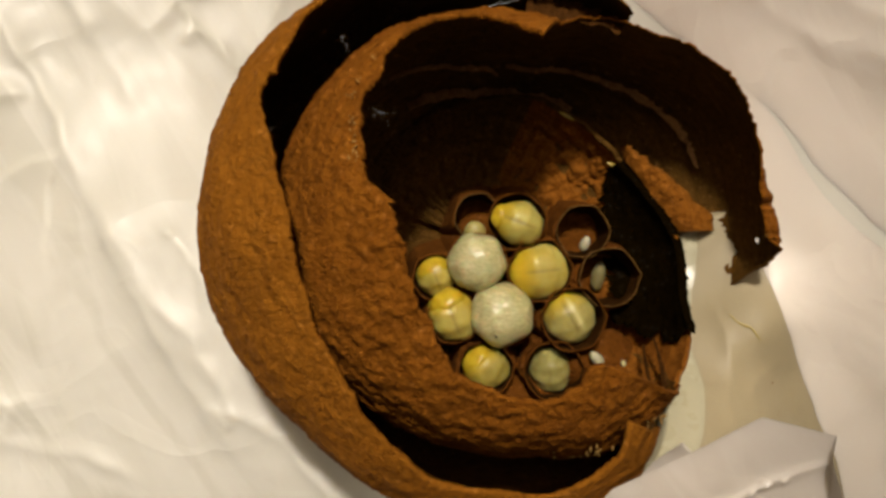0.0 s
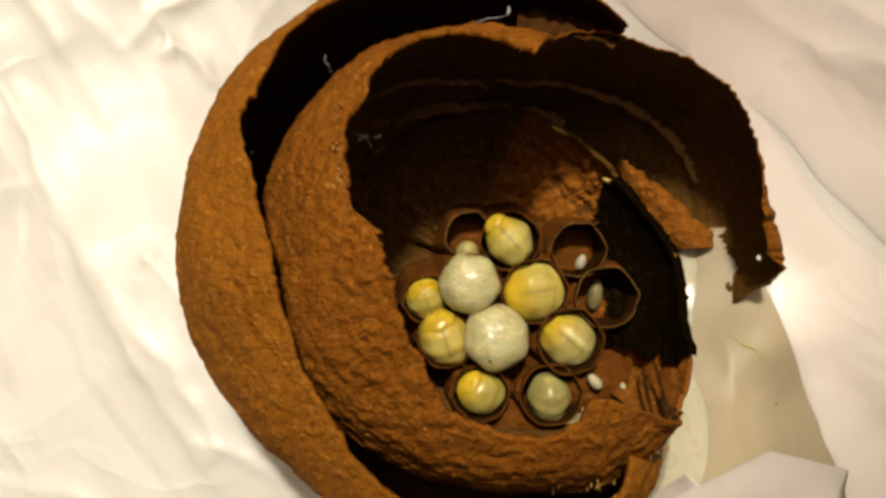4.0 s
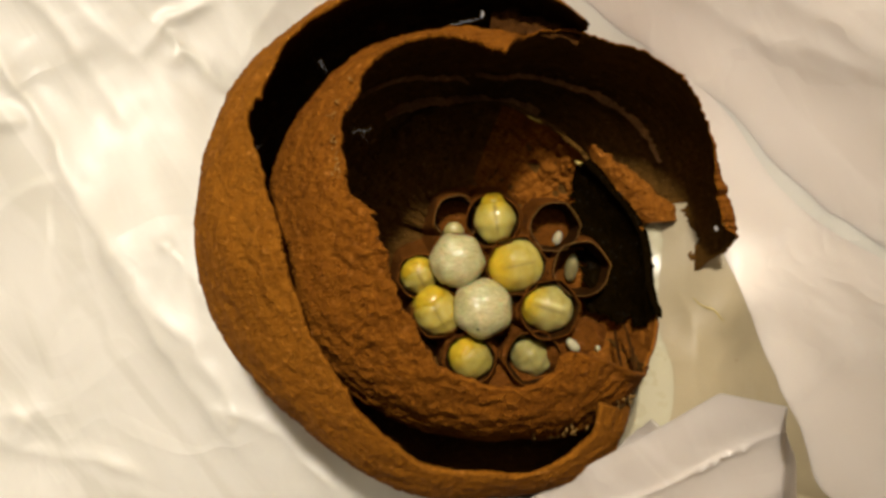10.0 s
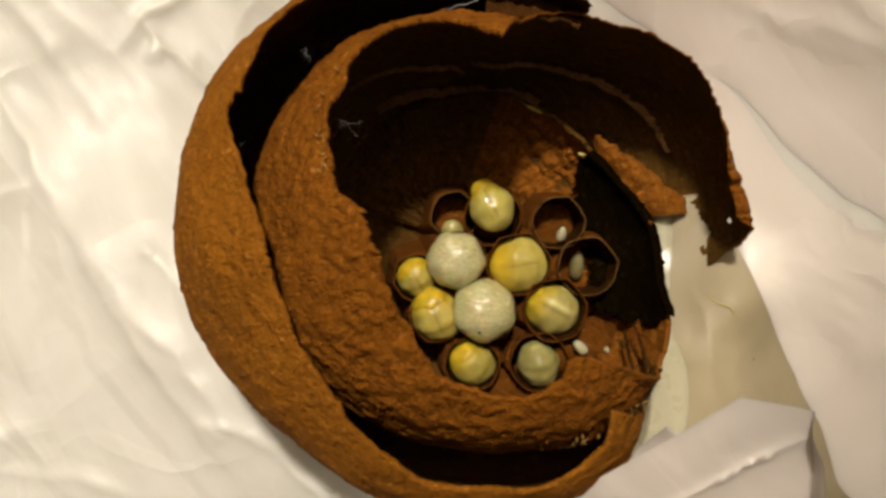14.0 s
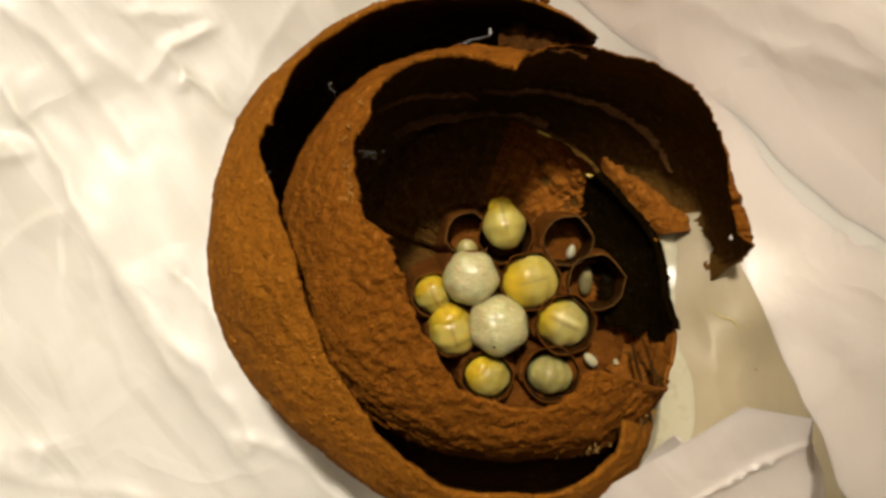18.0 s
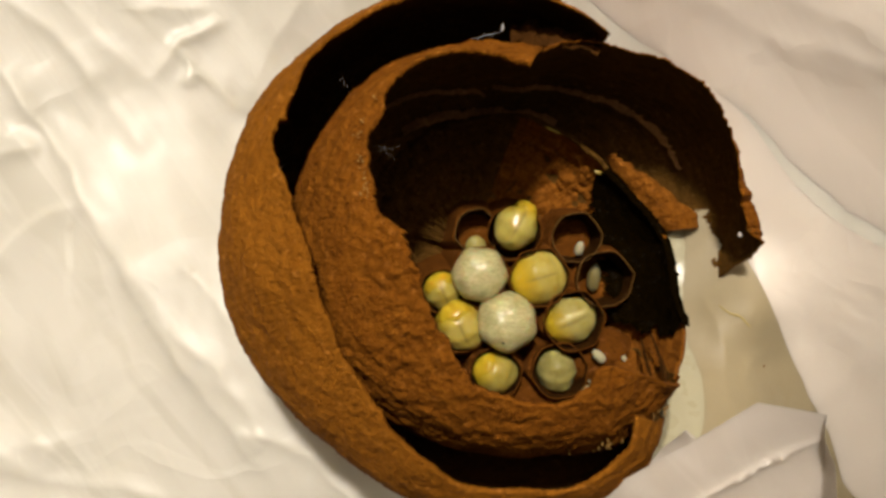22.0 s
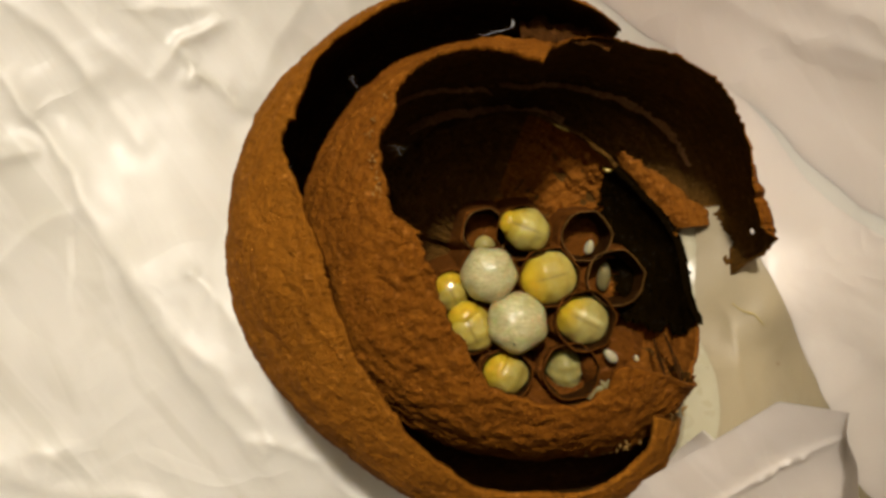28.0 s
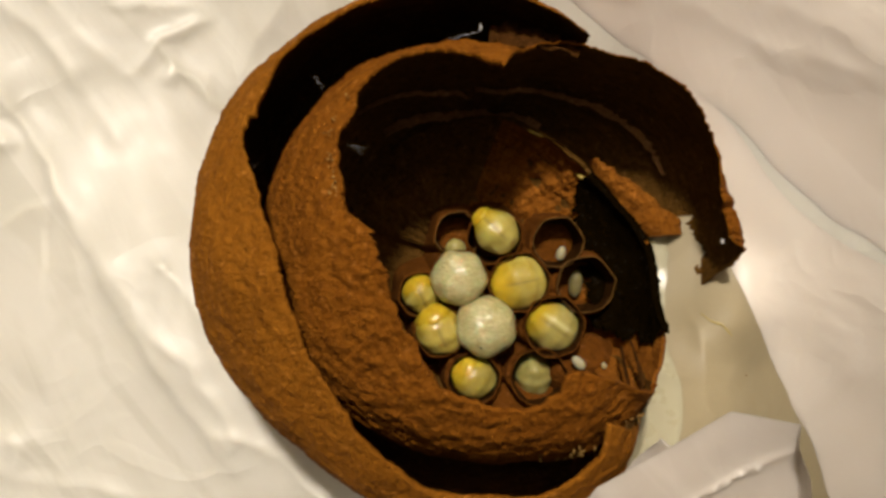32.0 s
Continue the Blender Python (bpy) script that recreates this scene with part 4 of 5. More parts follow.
def flakes():
    """Pale torn flecks of paper along the lower edge of the inner layer and on its west rim."""
    rng = random.Random(5)
    for lo, hi, th_lo, th_hi, count in ((288, 316, 58, 66, 30), (120, 152, 36, 44, 26)):
        for _ in range(count):
            f = rng.random()
            ph = math.radians(lo + (hi - lo) * f)
            if lo < 200:
                th = math.radians(float(along(math.degrees(ph), IN_RIM, 360)) + rng.uniform(0.8, 4.0))
            else:
                th = math.radians(th_lo + (th_hi - th_lo) * rng.random())
            a = float(along(math.degrees(ph), IN_RADII, 360))
            r = ((math.sin(th) / a) ** 2.7 + (abs(math.cos(th)) / 30) ** 2.7) ** (-1 / 2.7) + 0.35
            c = Vector((5 + r * math.sin(th) * math.cos(ph), 2 + r * math.sin(th) * math.sin(ph), 28 + r * math.cos(th)))
            bm = bmesh.new()
            bmesh.ops.create_icosphere(bm, subdivisions=1, radius=1)
            m = pose(0, 0, 0, rng.uniform(0, 90), rng.uniform(0, 90), rng.uniform(0, 180))
            sx, sy, sz = rng.uniform(0.2, 0.55) * (1.6 if lo > 200 else 1), rng.uniform(0.12, 0.25), rng.uniform(0.08, 0.14)
            for v in bm.verts:
                v.co = (c + m.to_3x3() @ Vector((v.co.x * sx, v.co.y * sy, v.co.z * sz))) * MM
            part("paper_fleck", bm, PALE, nest, smooth=False)


PALE = paper("pale torn paper", (0.20, 0.10, 0.024), (0.30, 0.17, 0.045), (0.42, 0.28, 0.09))
flakes()


def blob(name, c, size, turn, material, parent, label):
    bm = bmesh.new()
    bmesh.ops.create_icosphere(bm, subdivisions=3, radius=1)
    m = pose(0, 0, 0, 0, 0, turn)
    for v in bm.verts:
        q = v.co * (1 + 0.25 * noise.noise(v.co * 1.6 + Vector(c)))
        v.co = (Vector(c) + m @ Vector((q.x * size[0], q.y * size[1], q.z * size[2]))) * MM
    return part(name, bm, material, parent, label)


blob("resin_drop", (29.4, 13.9, 11.9), (1.7, 0.4, 0.35), -28, AMBER, nest, "shiny golden resin drop")
blob("resin_drop", (31.0, 12.8, 12.2), (0.9, 0.35, 0.3), -50, AMBER, nest, "shiny golden resin drop")
blob("resin_drop", (20.6, 22.2, 14.5), (1.5, 0.3, 0.3), -28, AMBER, nest, "shiny golden resin drop")

# ---- the comb ----
CELLS = [  # mouth x, y, height, radius, turn
    (5.7, -2.2, 15.0, 5.0, 0.1), (9.8, -11.0, 15.0, 5.4, 0.1), (12.4, 4.6, 14.4, 5.0, 0.15), (16.2, -3.6, 15.0, 5.5, 0.1),
    (21.7, -11.6, 15.6, 5.5, 0.1), (-1.2, -4.8, 12.6, 4.1, 0.2), (1.7, -11.4, 13.8, 4.6, 0.1), (7.2, -20.0, 14.2, 4.8, 0.15),
    (18.6, -20.4, 14.7, 5.2, 0.1), (23.6, 3.0, 13.4, 4.6, 0.0), (27.8, -4.8, 14.6, 5.2, 0.1), (6.0, 5.4, 12.0, 4.2, 0.2)]


def hexagon(a):
    """How far a rounded six-sided cell reaches at an angle, against its radius."""
    return 0.62 + 0.38 * 1.03 * math.cos(math.pi / 6) / np.cos((a % (math.pi / 3)) - math.pi / 6)


def comb_base():
    """The comb's body: lumpy paper that fills the room between the cells and falls away round them, with a well for each."""
    xs, ys = np.arange(-10, 35.1, 0.16), np.arange(-30, 12.1, 0.16)
    x, y = (g.ravel() for g in np.meshgrid(xs, ys))
    weight, level, gap, well = 0 * x, 0 * x, 0 * x + 99, np.zeros(x.shape, bool)
    for cx, cy, top, radius, turn in CELLS:
        d, a = np.hypot(x - cx, y - cy), np.arctan2(y - cy, x - cx)
        w = 1 / (d ** 4 + 1)
        weight, level = weight + w, level + w * (top - 2.4)
        edge = radius * hexagon(a - turn)
        gap = np.minimum(gap, d - edge)
        well |= d < edge * 0.96
    p = np.stack([x * 0.5, y * 0.5, 0 * x + 3], -1)
    z = level / weight + 0.5 * noise3(p) + 0.25 * noise3(p * 2.7) + 0.1 * noise3(p * 7)
    z = z - 5.0 * np.maximum(0, gap - 0.1 - 0.4 * noise3(p * 0.6))
    z = np.where(well, 6.4, z)
    z = np.maximum(z, -2.6)
    uv = np.stack([x * 0.5, y * 0.5], -1)
    return part_mesh("comb", grid_mesh("comb", np.stack([x, y, z], -1) * MM, len(ys), len(xs), uv), PAPER_CELL, nest, "small paper comb of open and capped cells")


comb = comb_base()


def cell(cx, cy, top, radius, depth=9.5, turn=0.0, dx=0.0, dy=0.0, wall=0.24, material=None):
    """A six-sided paper cell whose mouth stands at (cx, cy, top); it leans towards (dx, dy) and narrows downward."""
    n, rings = 36, 9
    pts = []
    for inside in (0, 1):
        for k in range(rings):
            f = k / (rings - 1)
            f = f if not inside else 1 - f
            for j in range(n):
                a = 2 * math.pi * j / n
                hexa = math.cos(math.pi / 6) / math.cos((a % (math.pi / 3)) - math.pi / 6)
                rad = radius * (0.72 + 0.28 * f ** 0.7) * (0.62 + 0.38 * hexa * 1.03) - (wall if inside else 0)
                aa = a + turn
                w = 0.28 * noise.noise(Vector((math.cos(aa) * 2 + cx, math.sin(aa) * 2 + cy, f * 3)))
                z = top - depth * (1 - f) + (0.8 * noise.noise(Vector((math.cos(aa) * 2.3 + cx, math.sin(aa) * 1.7, 4))) if f == 1 else 0)
                pts.append(((rad + w) * math.cos(aa) + cx + dx * f, (rad + w) * math.sin(aa) + cy + dy * f, z))
    pts = np.array(pts)
    uv = np.stack([np.tile(np.arange(n) * 0.8, 2 * rings), np.repeat(np.arange(2 * rings) * 1.1, n)], -1)
    me = grid_mesh("cell", pts * MM, 2 * rings, n, uv, wrap=True)
    part_mesh("cell", me, [material or PAPER_CELL, RIM if material is PAPER_DARK else material or PAPER_CELL, CELL_SHADE], comb)
    # the inside faces get the colour that holds the cell's shade
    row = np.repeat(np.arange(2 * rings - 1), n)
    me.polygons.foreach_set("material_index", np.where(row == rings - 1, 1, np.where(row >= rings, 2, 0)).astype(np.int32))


# cells 9 to 11 use the dark paper too, for the shade they lie in
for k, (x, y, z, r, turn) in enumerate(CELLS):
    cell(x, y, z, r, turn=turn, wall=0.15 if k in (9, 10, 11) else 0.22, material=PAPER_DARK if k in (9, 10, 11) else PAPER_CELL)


blob("comb_edge", (28.0, -20.0, 8.6), (7.0, 6.0, 5.4), 20, PAPER_CELL, comb, "lumpy brown paper edge of the comb")
blob("comb_edge", (14.0, -25.5, 7.5), (10.0, 3.6, 4.6), 0, PAPER_CELL, comb, "lumpy brown paper edge of the comb")


def silk_cap(cx, cy, top, radius, height, seed):
    bm = bmesh.new()
    rings, n = 22, 60
    rows_ = []
    for k in range(rings + 1):
        f = k / rings * math.pi / 2
        ring = []
        for j in range(n):
            a = 2 * math.pi * j / n
            hexa = 1 + (0.022 * math.cos(6 * a + seed) + 0.02 * math.cos(5 * a + 2 * seed)) * math.sin(f)
            rad = radius * math.sin(f) ** 0.85 * hexa
            p = Vector((rad * math.cos(a), rad * math.sin(a), height * math.cos(f) ** 0.9))
            p *= 1 + 0.035 * noise.noise(p * 0.5 + Vector((seed, 0, 0))) + 0.012 * noise.noise(p * 2.2)
            ring.append(bm.verts.new((Vector((cx, cy, top)) + p) * MM))
            if k == 0:
                break
        rows_.append(ring)
    for a, b in zip(rows_, rows_[1:]):
        for j in range(n):
            if len(a) == 1:
                bm.faces.new((a[0], b[j], b[(j + 1) % n]))
            else:
                bm.faces.new((a[j], b[j], b[(j + 1) % n], a[(j + 1) % n]))
    return part("silk_cap", bm, SILK, comb, "white domed silk cap closing a cell")


silk_cap(5.7, -2.2, 14.2, 4.9, 4.6, 1.0)
silk_cap(9.8, -11.0, 14.2, 5.4, 5.0, 4.0)
blob("speck", (8.6, -14.2, 18.3), (0.22, 0.32, 0.15), 20, BLACK, comb, "tiny dark speck on the silk")


ribbon("silk_scrap", [(20.8, -25.2, 17.0), (22.4, -24.2, 17.6), (23.9, -23.2, 17.8), (25.2, -22.4, 17.4)], [0.8, 2.2, 2.6, 1.0], 0.15, GREY, comb, "thin grey shred of old silk", seed=9.0)


# ---- grubs ----
def grub(label, body_size, head_at, head_r, skin, lobes=True, ringed=0.012):
    """A fat hornet grub that stands in its cell: origin at the middle of the cell's mouth, +z out of the cell, +y towards its head."""
    root = thing("larva", label, "larva", "grubs in the comb")
    bx, by, bz = body_size
    bm = bmesh.new()
    bmesh.ops.create_icosphere(bm, subdivisions=5, radius=1)
    for v in bm.verts:
        q = v.co.copy()
        along_body = q.y * 0.8 + q.z * 0.35
        neck = 1 - 0.20 * max(0.0, along_body - 0.15) ** 1.3
        rings = ringed * math.cos(along_body * 13 + 0.6) * min(1, max(0, q.z + 0.4))
        groove = -0.045 * math.exp(-(q.x / 0.13) ** 2) * max(0, q.z) * (1.0 if lobes else 0.2) * (0.4 + 0.6 * max(0, q.y))
        side = 0.05 * math.exp(-((abs(q.x) - 0.55) / 0.22) ** 2) * max(0, q.y) * max(0, q.z + 0.2)
        lump = 0.08 * noise.noise(q * 1.5 + Vector((head_r * 7, bx, 0))) + 0.014 * noise.noise(q * 3.8 + Vector((bx * 3, 0, 0)))
        k = 1 + rings + groove + side + lump
        v.co = Vector((q.x * bx * neck, q.y * by, q.z * bz)) * k * MM
    part("body", bm, skin, root)
    bm = bmesh.new()
    bmesh.ops.create_icosphere(bm, subdivisions=4, radius=1)
    for v in bm.verts:
        q = v.co.copy()
        v.co = (Vector(head_at) + Vector((q.x * 1.12, q.y * 0.92, q.z)) * head_r * (1 + 0.05 * noise.noise(q * 1.8) - 0.06 * math.exp(-(q.x / 0.2) ** 2) * max(0, q.y))) * MM
    part("head", bm, PALE_HEAD if skin is OLIVE else HEAD, root, "pale straw head" if skin is OLIVE else "shiny amber head")
    return root


SIT = {}
SIT["top"] = grub("cream grub with amber head stretching out of its cell", (3.7, 4.4, 4.1), (0, 2.8, 1.6), 1.9, CREAM)
SIT["mid"] = grub("yellow plump grub filling its open cell", (4.9, 5.2, 3.9), (0, 2.7, 0.5), 2.5, YELLOW, ringed=0.02)
SIT["right"] = grub("cream grub with dark gut line in open cell", (4.4, 4.8, 4.2), (0, 2.2, 1.0), 2.5, STREAKED)
SIT["farleft"] = grub("yellow grub tucked under the nest rim", (3.4, 3.5, 4.0), (0, 0.9, 1.3), 2.6, YELLOW)
SIT["left"] = grub("pale yellow grub with amber head in open cell", (4.1, 4.8, 4.2), (0, 2.0, 1.25), 2.8, YELLOW, ringed=0.02)
SIT["low"] = grub("cream grub with amber head near the nest rim", (3.9, 4.2, 3.9), (0, 1.5, 1.0), 2.75, LOW, False)
SIT["lowright"] = grub("grey-green glossy grub deep in its cell", (3.6, 4.0, 3.9), (0, 2.4, 1.4), 1.5, OLIVE, False, 0.02)


def egg(label, x, y, z, rx, ry, lx, ly, r, material=EGG, name="egg"):
    bm = bmesh.new()
    bmesh.ops.create_icosphere(bm, subdivisions=3, radius=1)
    for v in bm.verts:
        q = v.co
        v.co = Vector((q.x * lx, q.y * ly * (1 + 0.12 * q.y), q.z * r)) * MM
    ob = part(name, bm, material)
    ob.matrix_world = pose(x * MM, y * MM, z * MM, rx, 0, ry)
    return tagged(ob, label, "egg" if name == "egg" else "larva", "eggs in the comb" if name == "egg" else "grubs in the comb")


egg("tiny white hornet egg in a dark cell", 24.2, 0.8, 11.0, 20, -20, 0.85, 1.4, 0.9)
egg("oval white hornet egg on the cell edge", 25.7, -18.4, 15.0, 0, 40, 0.95, 1.5, 1.0)
egg("very small white egg beside the comb", 29.9, -19.0, 15.6, 0, 10, 0.5, 0.6, 0.5)
egg("small grey grub lying deep in an empty cell", 27.0, -5.0, 8.0, 20, -8, 1.25, 2.8, 1.2, GREY, "larva")
# this one is the first silk cap's nub, built and filed like a grub
egg("small grey-white nub of the far silk cap", 5.4, 2.8, 13.5, 20, 10, 1.9, 1.8, 1.5, OLIVE, "larva")


# ---- lint, fibre and specks ----
def strand(name, points, radius, material, label, category, seed=0.0, bend=0.5):
    """A thin bent fibre through points (mm)."""
    n, sides = 40, 6
    f, k = np.linspace(0, 1, n), np.linspace(0, 1, len(points))
    c = np.stack([np.interp(f, k, [p[i] for p in points]) for i in range(3)], -1)
    for _ in range(8):
        c[1:-1] = (c[:-2] + 2 * c[1:-1] + c[2:]) / 4
    for i in range(2):
        c[:, i] += bend * noise3(np.stack([f * 4, 0 * f + i * 5, 0 * f + seed], -1))
    way = np.gradient(c, axis=0)
    way /= np.linalg.norm(way, axis=1)[:, None]
    one = np.cross(way, np.array([0.3, 0.2, 0.93]))
    one /= np.linalg.norm(one, axis=1)[:, None]
    two = np.cross(way, one)
    r = radius * (0.35 + 0.65 * np.sin(f * math.pi)) * (1 + 0.3 * noise3(np.stack([f * 12, 0 * f, 0 * f + seed], -1)))
    rings = [c + r[:, None] * (math.cos(a) * one + math.sin(a) * two) for a in np.linspace(0, 2 * math.pi, sides, endpoint=False)]
    pts = np.stack(rings, 1).reshape(-1, 3)
    ob = part_mesh(name, grid_mesh(name, pts * MM, n, sides, wrap=True), material)
    return tagged(ob, label, category)


def on_bag(x, y, up=1.2):
    return (x, y, float(bag_height(np.array([x]), np.array([y]))[0]) + up)


strand("fibre", [on_bag(46.0, -10.6), on_bag(47.3, -11.6), on_bag(49.3, -12.3), on_bag(50.9, -14.8)], 0.18, STRAW, "short bent straw-yellow fibre lying on plastic", "fibre", 1.0, 0.3)
for x, y, seed in ((53.6, -21.8, 2.0),):
    bm = bmesh.new()
    bmesh.ops.create_icosphere(bm, subdivisions=2, radius=1)
    for v in bm.verts:
        v.co = (Vector(on_bag(x, y, 1.05)) + v.co * (0.15 + 0.05 * noise.noise(v.co * 2 + Vector((seed, 0, 0))))) * MM
    tagged(part("crumb", bm, PAPER), "tiny brown paper crumb on white plastic", "crumb")
strand("lint", [(5.5, 34.0, 38.2), (8.0, 34.4, 38.0), (10.3, 34.8, 38.2)], 0.035, LINT, "wisp of white lint between paper layers", "lint", 5.0, 0.3)
strand("lint", [(10.3, 34.8, 38.2), (10.5, 35.2, 38.6), (10.4, 35.6, 38.9)], 0.16, LINT, "wisp of white lint between paper layers", "lint", 6.0, 0.1)
strand("lint", [(-25.0, 17.6, 35), (-24.6, 16.8, 35.4), (-23.9, 17.6, 35.8)], 0.10, LINT, "small white fleck of lint in the gap", "lint", 7.0, 0.2)
for i, (dx, dy, dz) in enumerate(((3.4, 1.0, -1.5), (2.6, -1.2, -1.8))):
    strand("lint", [(-9.2, 17.0, 50.4), (-9.2 + dx * 0.5, 17.0 + dy * 0.2, 50.4 + dz * 0.5), (-9.2 + dx, 17.0 + dy, 50.4 + dz)], 0.007, LINT, "fine white fibre stuck to the inner rim", "lint", 8.0 + i, 0.8)
strand("lint", [(-12.4, 26.4, 44.5), (-13.8, 28.2, 45.2)], 0.015, LINT, "fine white fibre on the paper edge", "lint", 14.0, 0.4)


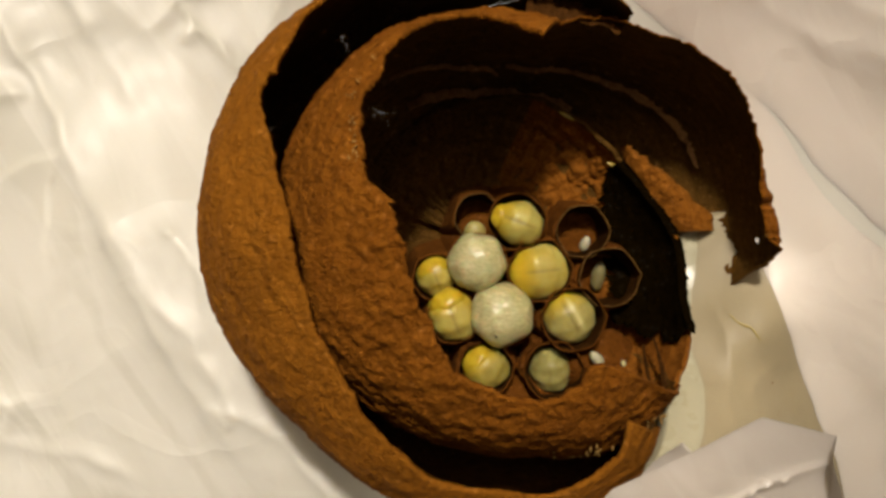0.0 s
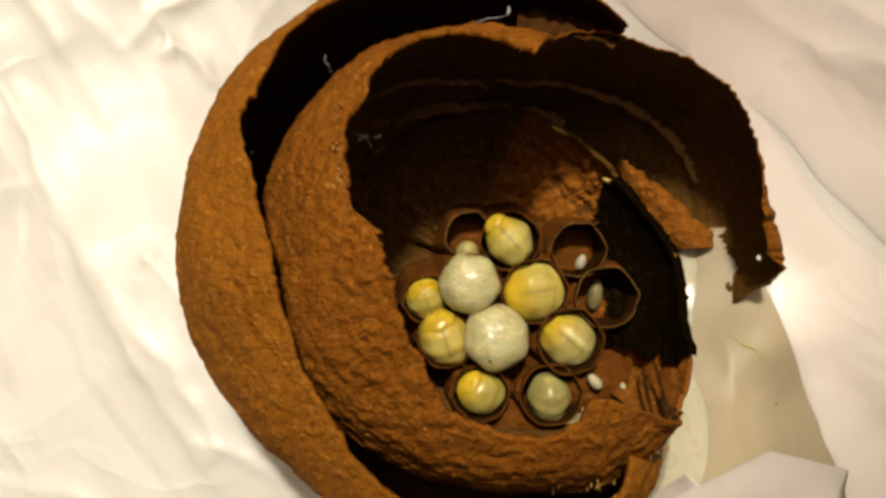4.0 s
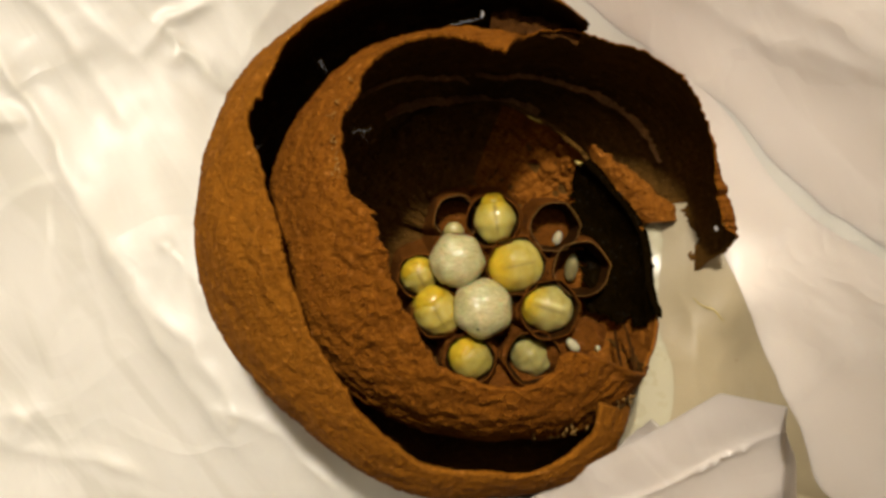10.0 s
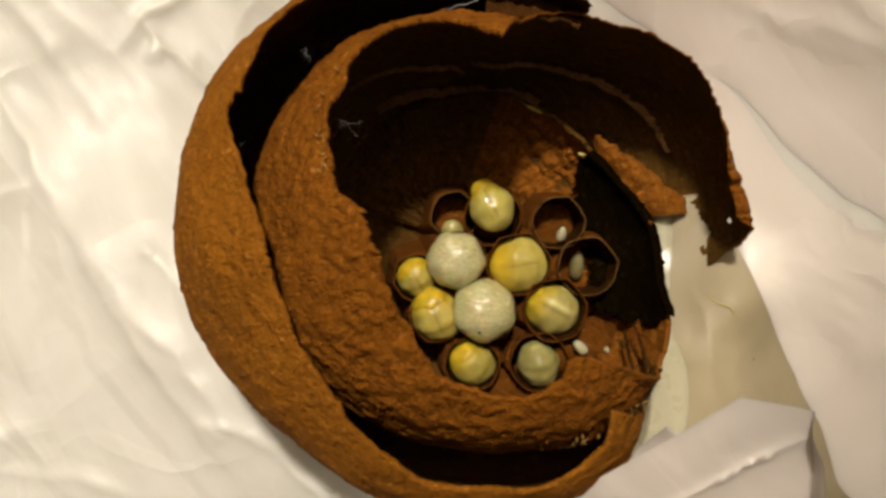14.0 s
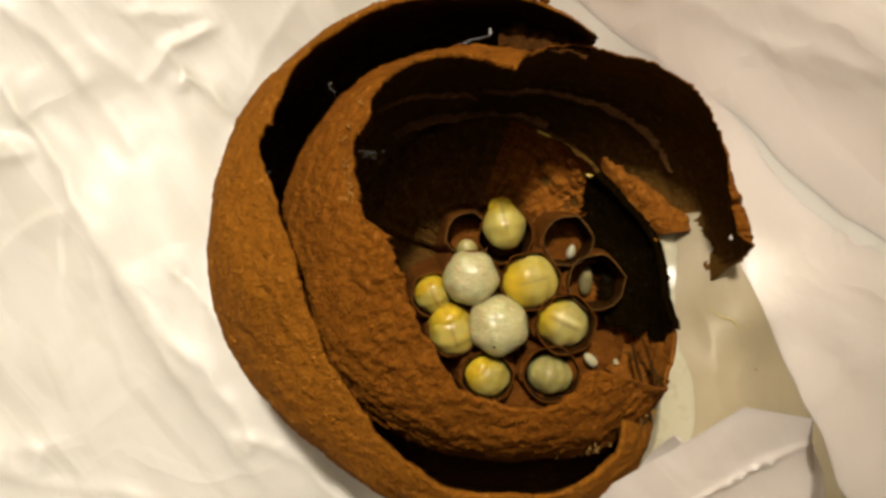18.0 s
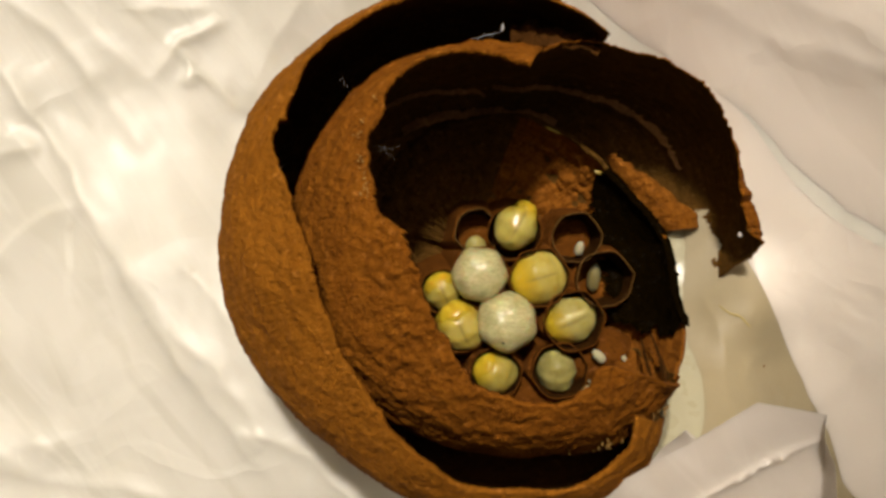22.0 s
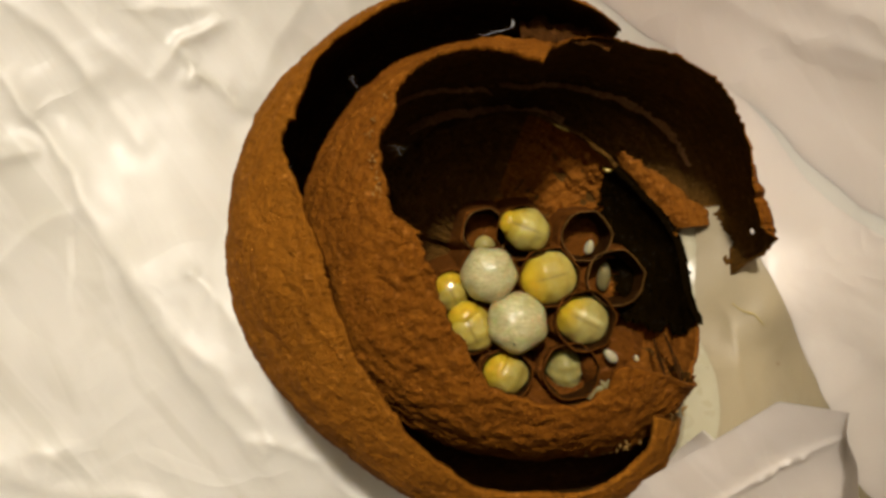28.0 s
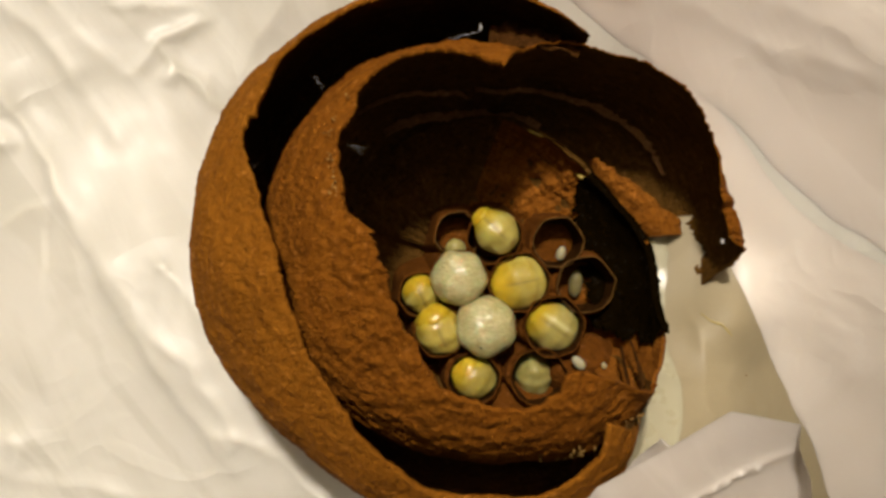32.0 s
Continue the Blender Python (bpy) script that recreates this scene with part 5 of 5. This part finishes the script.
# ---- what moves ----
def motions():
    """Each grub sways in its cell: seconds, x, y, z of its middle, its lean out of the cell, the way its head points."""
    sway = {
        "top": [
            (0.0, 12.6, 4.4, 13.4, -10, 70), (0.5, 12.0, 5.2, 13.6, -15, 25), (1.0, 13.0, 5.4, 14.2, -22, -10), (1.5, 12.4, 4.6, 13.2, -10, 15),
            (2.0, 12.2, 4.0, 13.0, -5, 60), (2.5, 12.0, 4.2, 13.0, -8, 40), (4.5, 12.4, 4.8, 13.2, -12, 40), (5.0, 12.6, 4.4, 12.8, -10, 5), (6.0, 12.6, 4.2, 12.6, -8, 0),
            (8.0, 12.6, 4.2, 12.6, -8, -5), (9.0, 12.5, 4.2, 12.4, -8, -8), (10.0, 12.8, 4.8, 12.8, -12, 5), (11.0, 12.8, 4.8, 13.0, -12, 0), (12.0, 12.7, 5.2, 13.2, -16, 4),
            (13.0, 12.6, 5.6, 13.6, -20, 8), (13.5, 12.4, 6.2, 14.2, -22, 18), (14.0, 12.2, 6.4, 14.6, -24, 22), (14.5, 12.2, 6.6, 14.8, -26, 10), (16.5, 12.2, 6.6, 14.8, -26, 5),
            (17.0, 12.2, 6.6, 14.8, -26, 8), (19.0, 12.2, 6.8, 14.8, -26, 6), (20.0, 12.0, 6.8, 15.0, -28, 5), (21.0, 12.4, 7.2, 15.4, -32, 0), (21.5, 12.4, 6.4, 14.6, -26, -10),
            (22.0, 12.8, 5.8, 14.2, -20, -35), (22.5, 12.4, 6.4, 15.0, -28, 0), (23.0, 12.8, 5.0, 13.8, -12, 62), (24.0, 12.4, 5.2, 14.0, -16, 48), (25.0, 12.4, 5.2, 14.0, -16, 42),
            (28.0, 12.8, 5.2, 14.2, -12, 64), (29.0, 12.8, 5.0, 14.2, -14, 52), (30.0, 12.6, 5.2, 14.2, -16, 45), (31.0, 12.6, 5.4, 14.2, -18, 45), (32.0, 12.6, 5.6, 14.4, -18, 42)],
        "mid": [(0.0, 16.2, -3.7, 12.3, 0, 96), (1.0, 16.0, -3.8, 12.4, -4, 80), (2.0, 16.2, -3.7, 12.3, 0, 98), (9.0, 16.2, -3.6, 12.3, 0, 100), (14.0, 16.3, -3.7, 12.4, 0, 96), (22.0, 16.2, -3.6, 12.3, 0, 102), (32.0, 16.2, -3.7, 12.3, 0, 98)],
        "right": [
            (0.0, 21.3, -11.4, 11.9, -10, 30), (1.0, 21.8, -11.7, 11.7, -5, 46), (2.0, 21.8, -11.7, 11.7, -4, 50), (5.0, 21.7, -11.6, 11.7, -4, 48), (7.0, 21.7, -11.7, 11.7, -4, 50), (7.5, 21.5, -11.4, 11.6, -12, 20),
            (8.0, 21.4, -11.2, 11.5, -14, 12), (8.5, 21.4, -11.2, 11.5, -12, 14), (9.0, 21.7, -11.7, 11.7, -4, 44), (10.0, 21.7, -11.6, 11.7, -6, 70), (12.0, 21.7, -11.6, 11.7, -4, 62), (13.0, 21.8, -11.8, 11.7, -2, 62),
            (14.5, 21.6, -11.6, 11.7, -4, 56), (16.5, 21.5, -11.4, 11.5, -8, 130), (17.0, 21.4, -11.6, 11.5, -8, 130), (18.0, 21.6, -11.6, 11.5, -6, 60), (19.0, 21.4, -11.2, 11.3, -14, 8), (19.5, 21.4, -11.0, 11.3, -14, 0),
            (20.0, 21.8, -11.6, 11.5, -2, 75), (20.5, 21.6, -11.8, 11.5, -6, 120), (21.0, 21.4, -12.0, 11.5, -10, 165), (21.5, 21.4, -12.0, 11.5, -10, 170), (22.0, 21.5, -11.8, 11.5, -6, 110), (22.5, 21.6, -11.4, 11.7, -8, 40),
            (23.0, 21.7, -11.6, 11.7, -4, 55), (24.0, 21.6, -11.5, 11.7, -6, 30), (25.0, 21.5, -11.8, 11.7, -6, 100), (25.5, 21.6, -11.7, 11.7, -4, 70), (28.0, 21.8, -11.8, 11.7, -4, 58), (32.0, 21.8, -11.8, 11.7, -4, 52)],
        "farleft": [(0.0, -1.2, -4.6, 11.1, 0, 20), (2.0, -1.4, -4.6, 11.1, 0, 20), (5.5, -1.4, -4.6, 10.9, 0, 20), (6.0, 0.4, -4.2, 8.6, 0, 0), (6.5, -0.8, -4.6, 10.0, 0, 20), (9.0, -1.3, -4.6, 11.1, 0, 25), (19.5, -1.3, -4.6, 11.1, 0, 20),
                    (20.0, 0.4, -4.2, 8.8, 0, 0), (20.5, -1.1, -4.6, 11.0, 0, 20), (32.0, -1.2, -4.6, 11.1, 0, 20)],
        "left": [(0.0, 1.6, -11.2, 12.3, -4, 22), (4.5, 1.5, -11.1, 12.3, -5, 20), (10.0, 1.6, -11.2, 12.3, -4, 25), (17.0, 1.6, -11.3, 12.4, -4, 15), (24.0, 1.5, -11.2, 12.3, -5, 22), (32.0, 1.6, -11.2, 12.3, -4, 20)],
        "low": [(0.0, 7.2, -20.1, 11.5, -3, 48), (2.0, 7.3, -20.1, 11.3, -3, 60), (6.0, 7.2, -20.1, 11.5, -3, 45), (14.0, 7.3, -20.1, 11.5, -4, 40), (22.0, 7.2, -20.2, 11.3, -3, 55), (32.0, 7.2, -20.1, 11.4, -3, 45)],
        "lowright": [
            (0.0, 18.4, -20.6, 10.0, 0, 10), (1.0, 18.4, -20.4, 9.6, 0, 30), (2.0, 18.4, -20.6, 9.8, 0, 0), (4.5, 18.6, -21.2, 11.9, 10, 0), (5.0, 18.6, -21.4, 12.1, 12, -10), (6.0, 18.4, -20.6, 9.8, 0, -10), (9.0, 18.4, -20.4, 9.4, 0, 20),
            (12.0, 18.4, -20.4, 9.4, 0, 60), (13.0, 18.6, -20.8, 12.1, 8, 20), (14.0, 18.6, -20.8, 12.3, 8, 10), (16.5, 18.5, -20.6, 11.7, 5, 70), (17.0, 18.5, -20.6, 11.7, 5, 80), (18.0, 18.5, -20.8, 11.7, 4, 70), (19.0, 18.5, -20.9, 12.3, 10, 20),
            (19.5, 18.5, -21.0, 12.5, 10, 60), (20.0, 18.7, -20.6, 12.1, 4, 110), (20.5, 18.6, -20.6, 11.7, 2, 60), (21.0, 18.4, -20.6, 11.3, 0, 20), (22.0, 18.4, -20.6, 11.1, 0, 0), (22.5, 18.5, -20.9, 12.1, 8, 15), (23.0, 18.5, -20.9, 11.9, 8, 10),
            (24.0, 18.3, -20.5, 8.6, 0, 0), (28.0, 18.3, -20.5, 8.2, 0, 0), (32.0, 18.3, -20.4, 8.6, 0, 0)],
    }
    for key, rows in sway.items():
        walk(SIT[key], [(t, pose(x * MM, y * MM, z * MM, lean, 0, way)) for t, x, y, z, lean, way in rows])


motions()
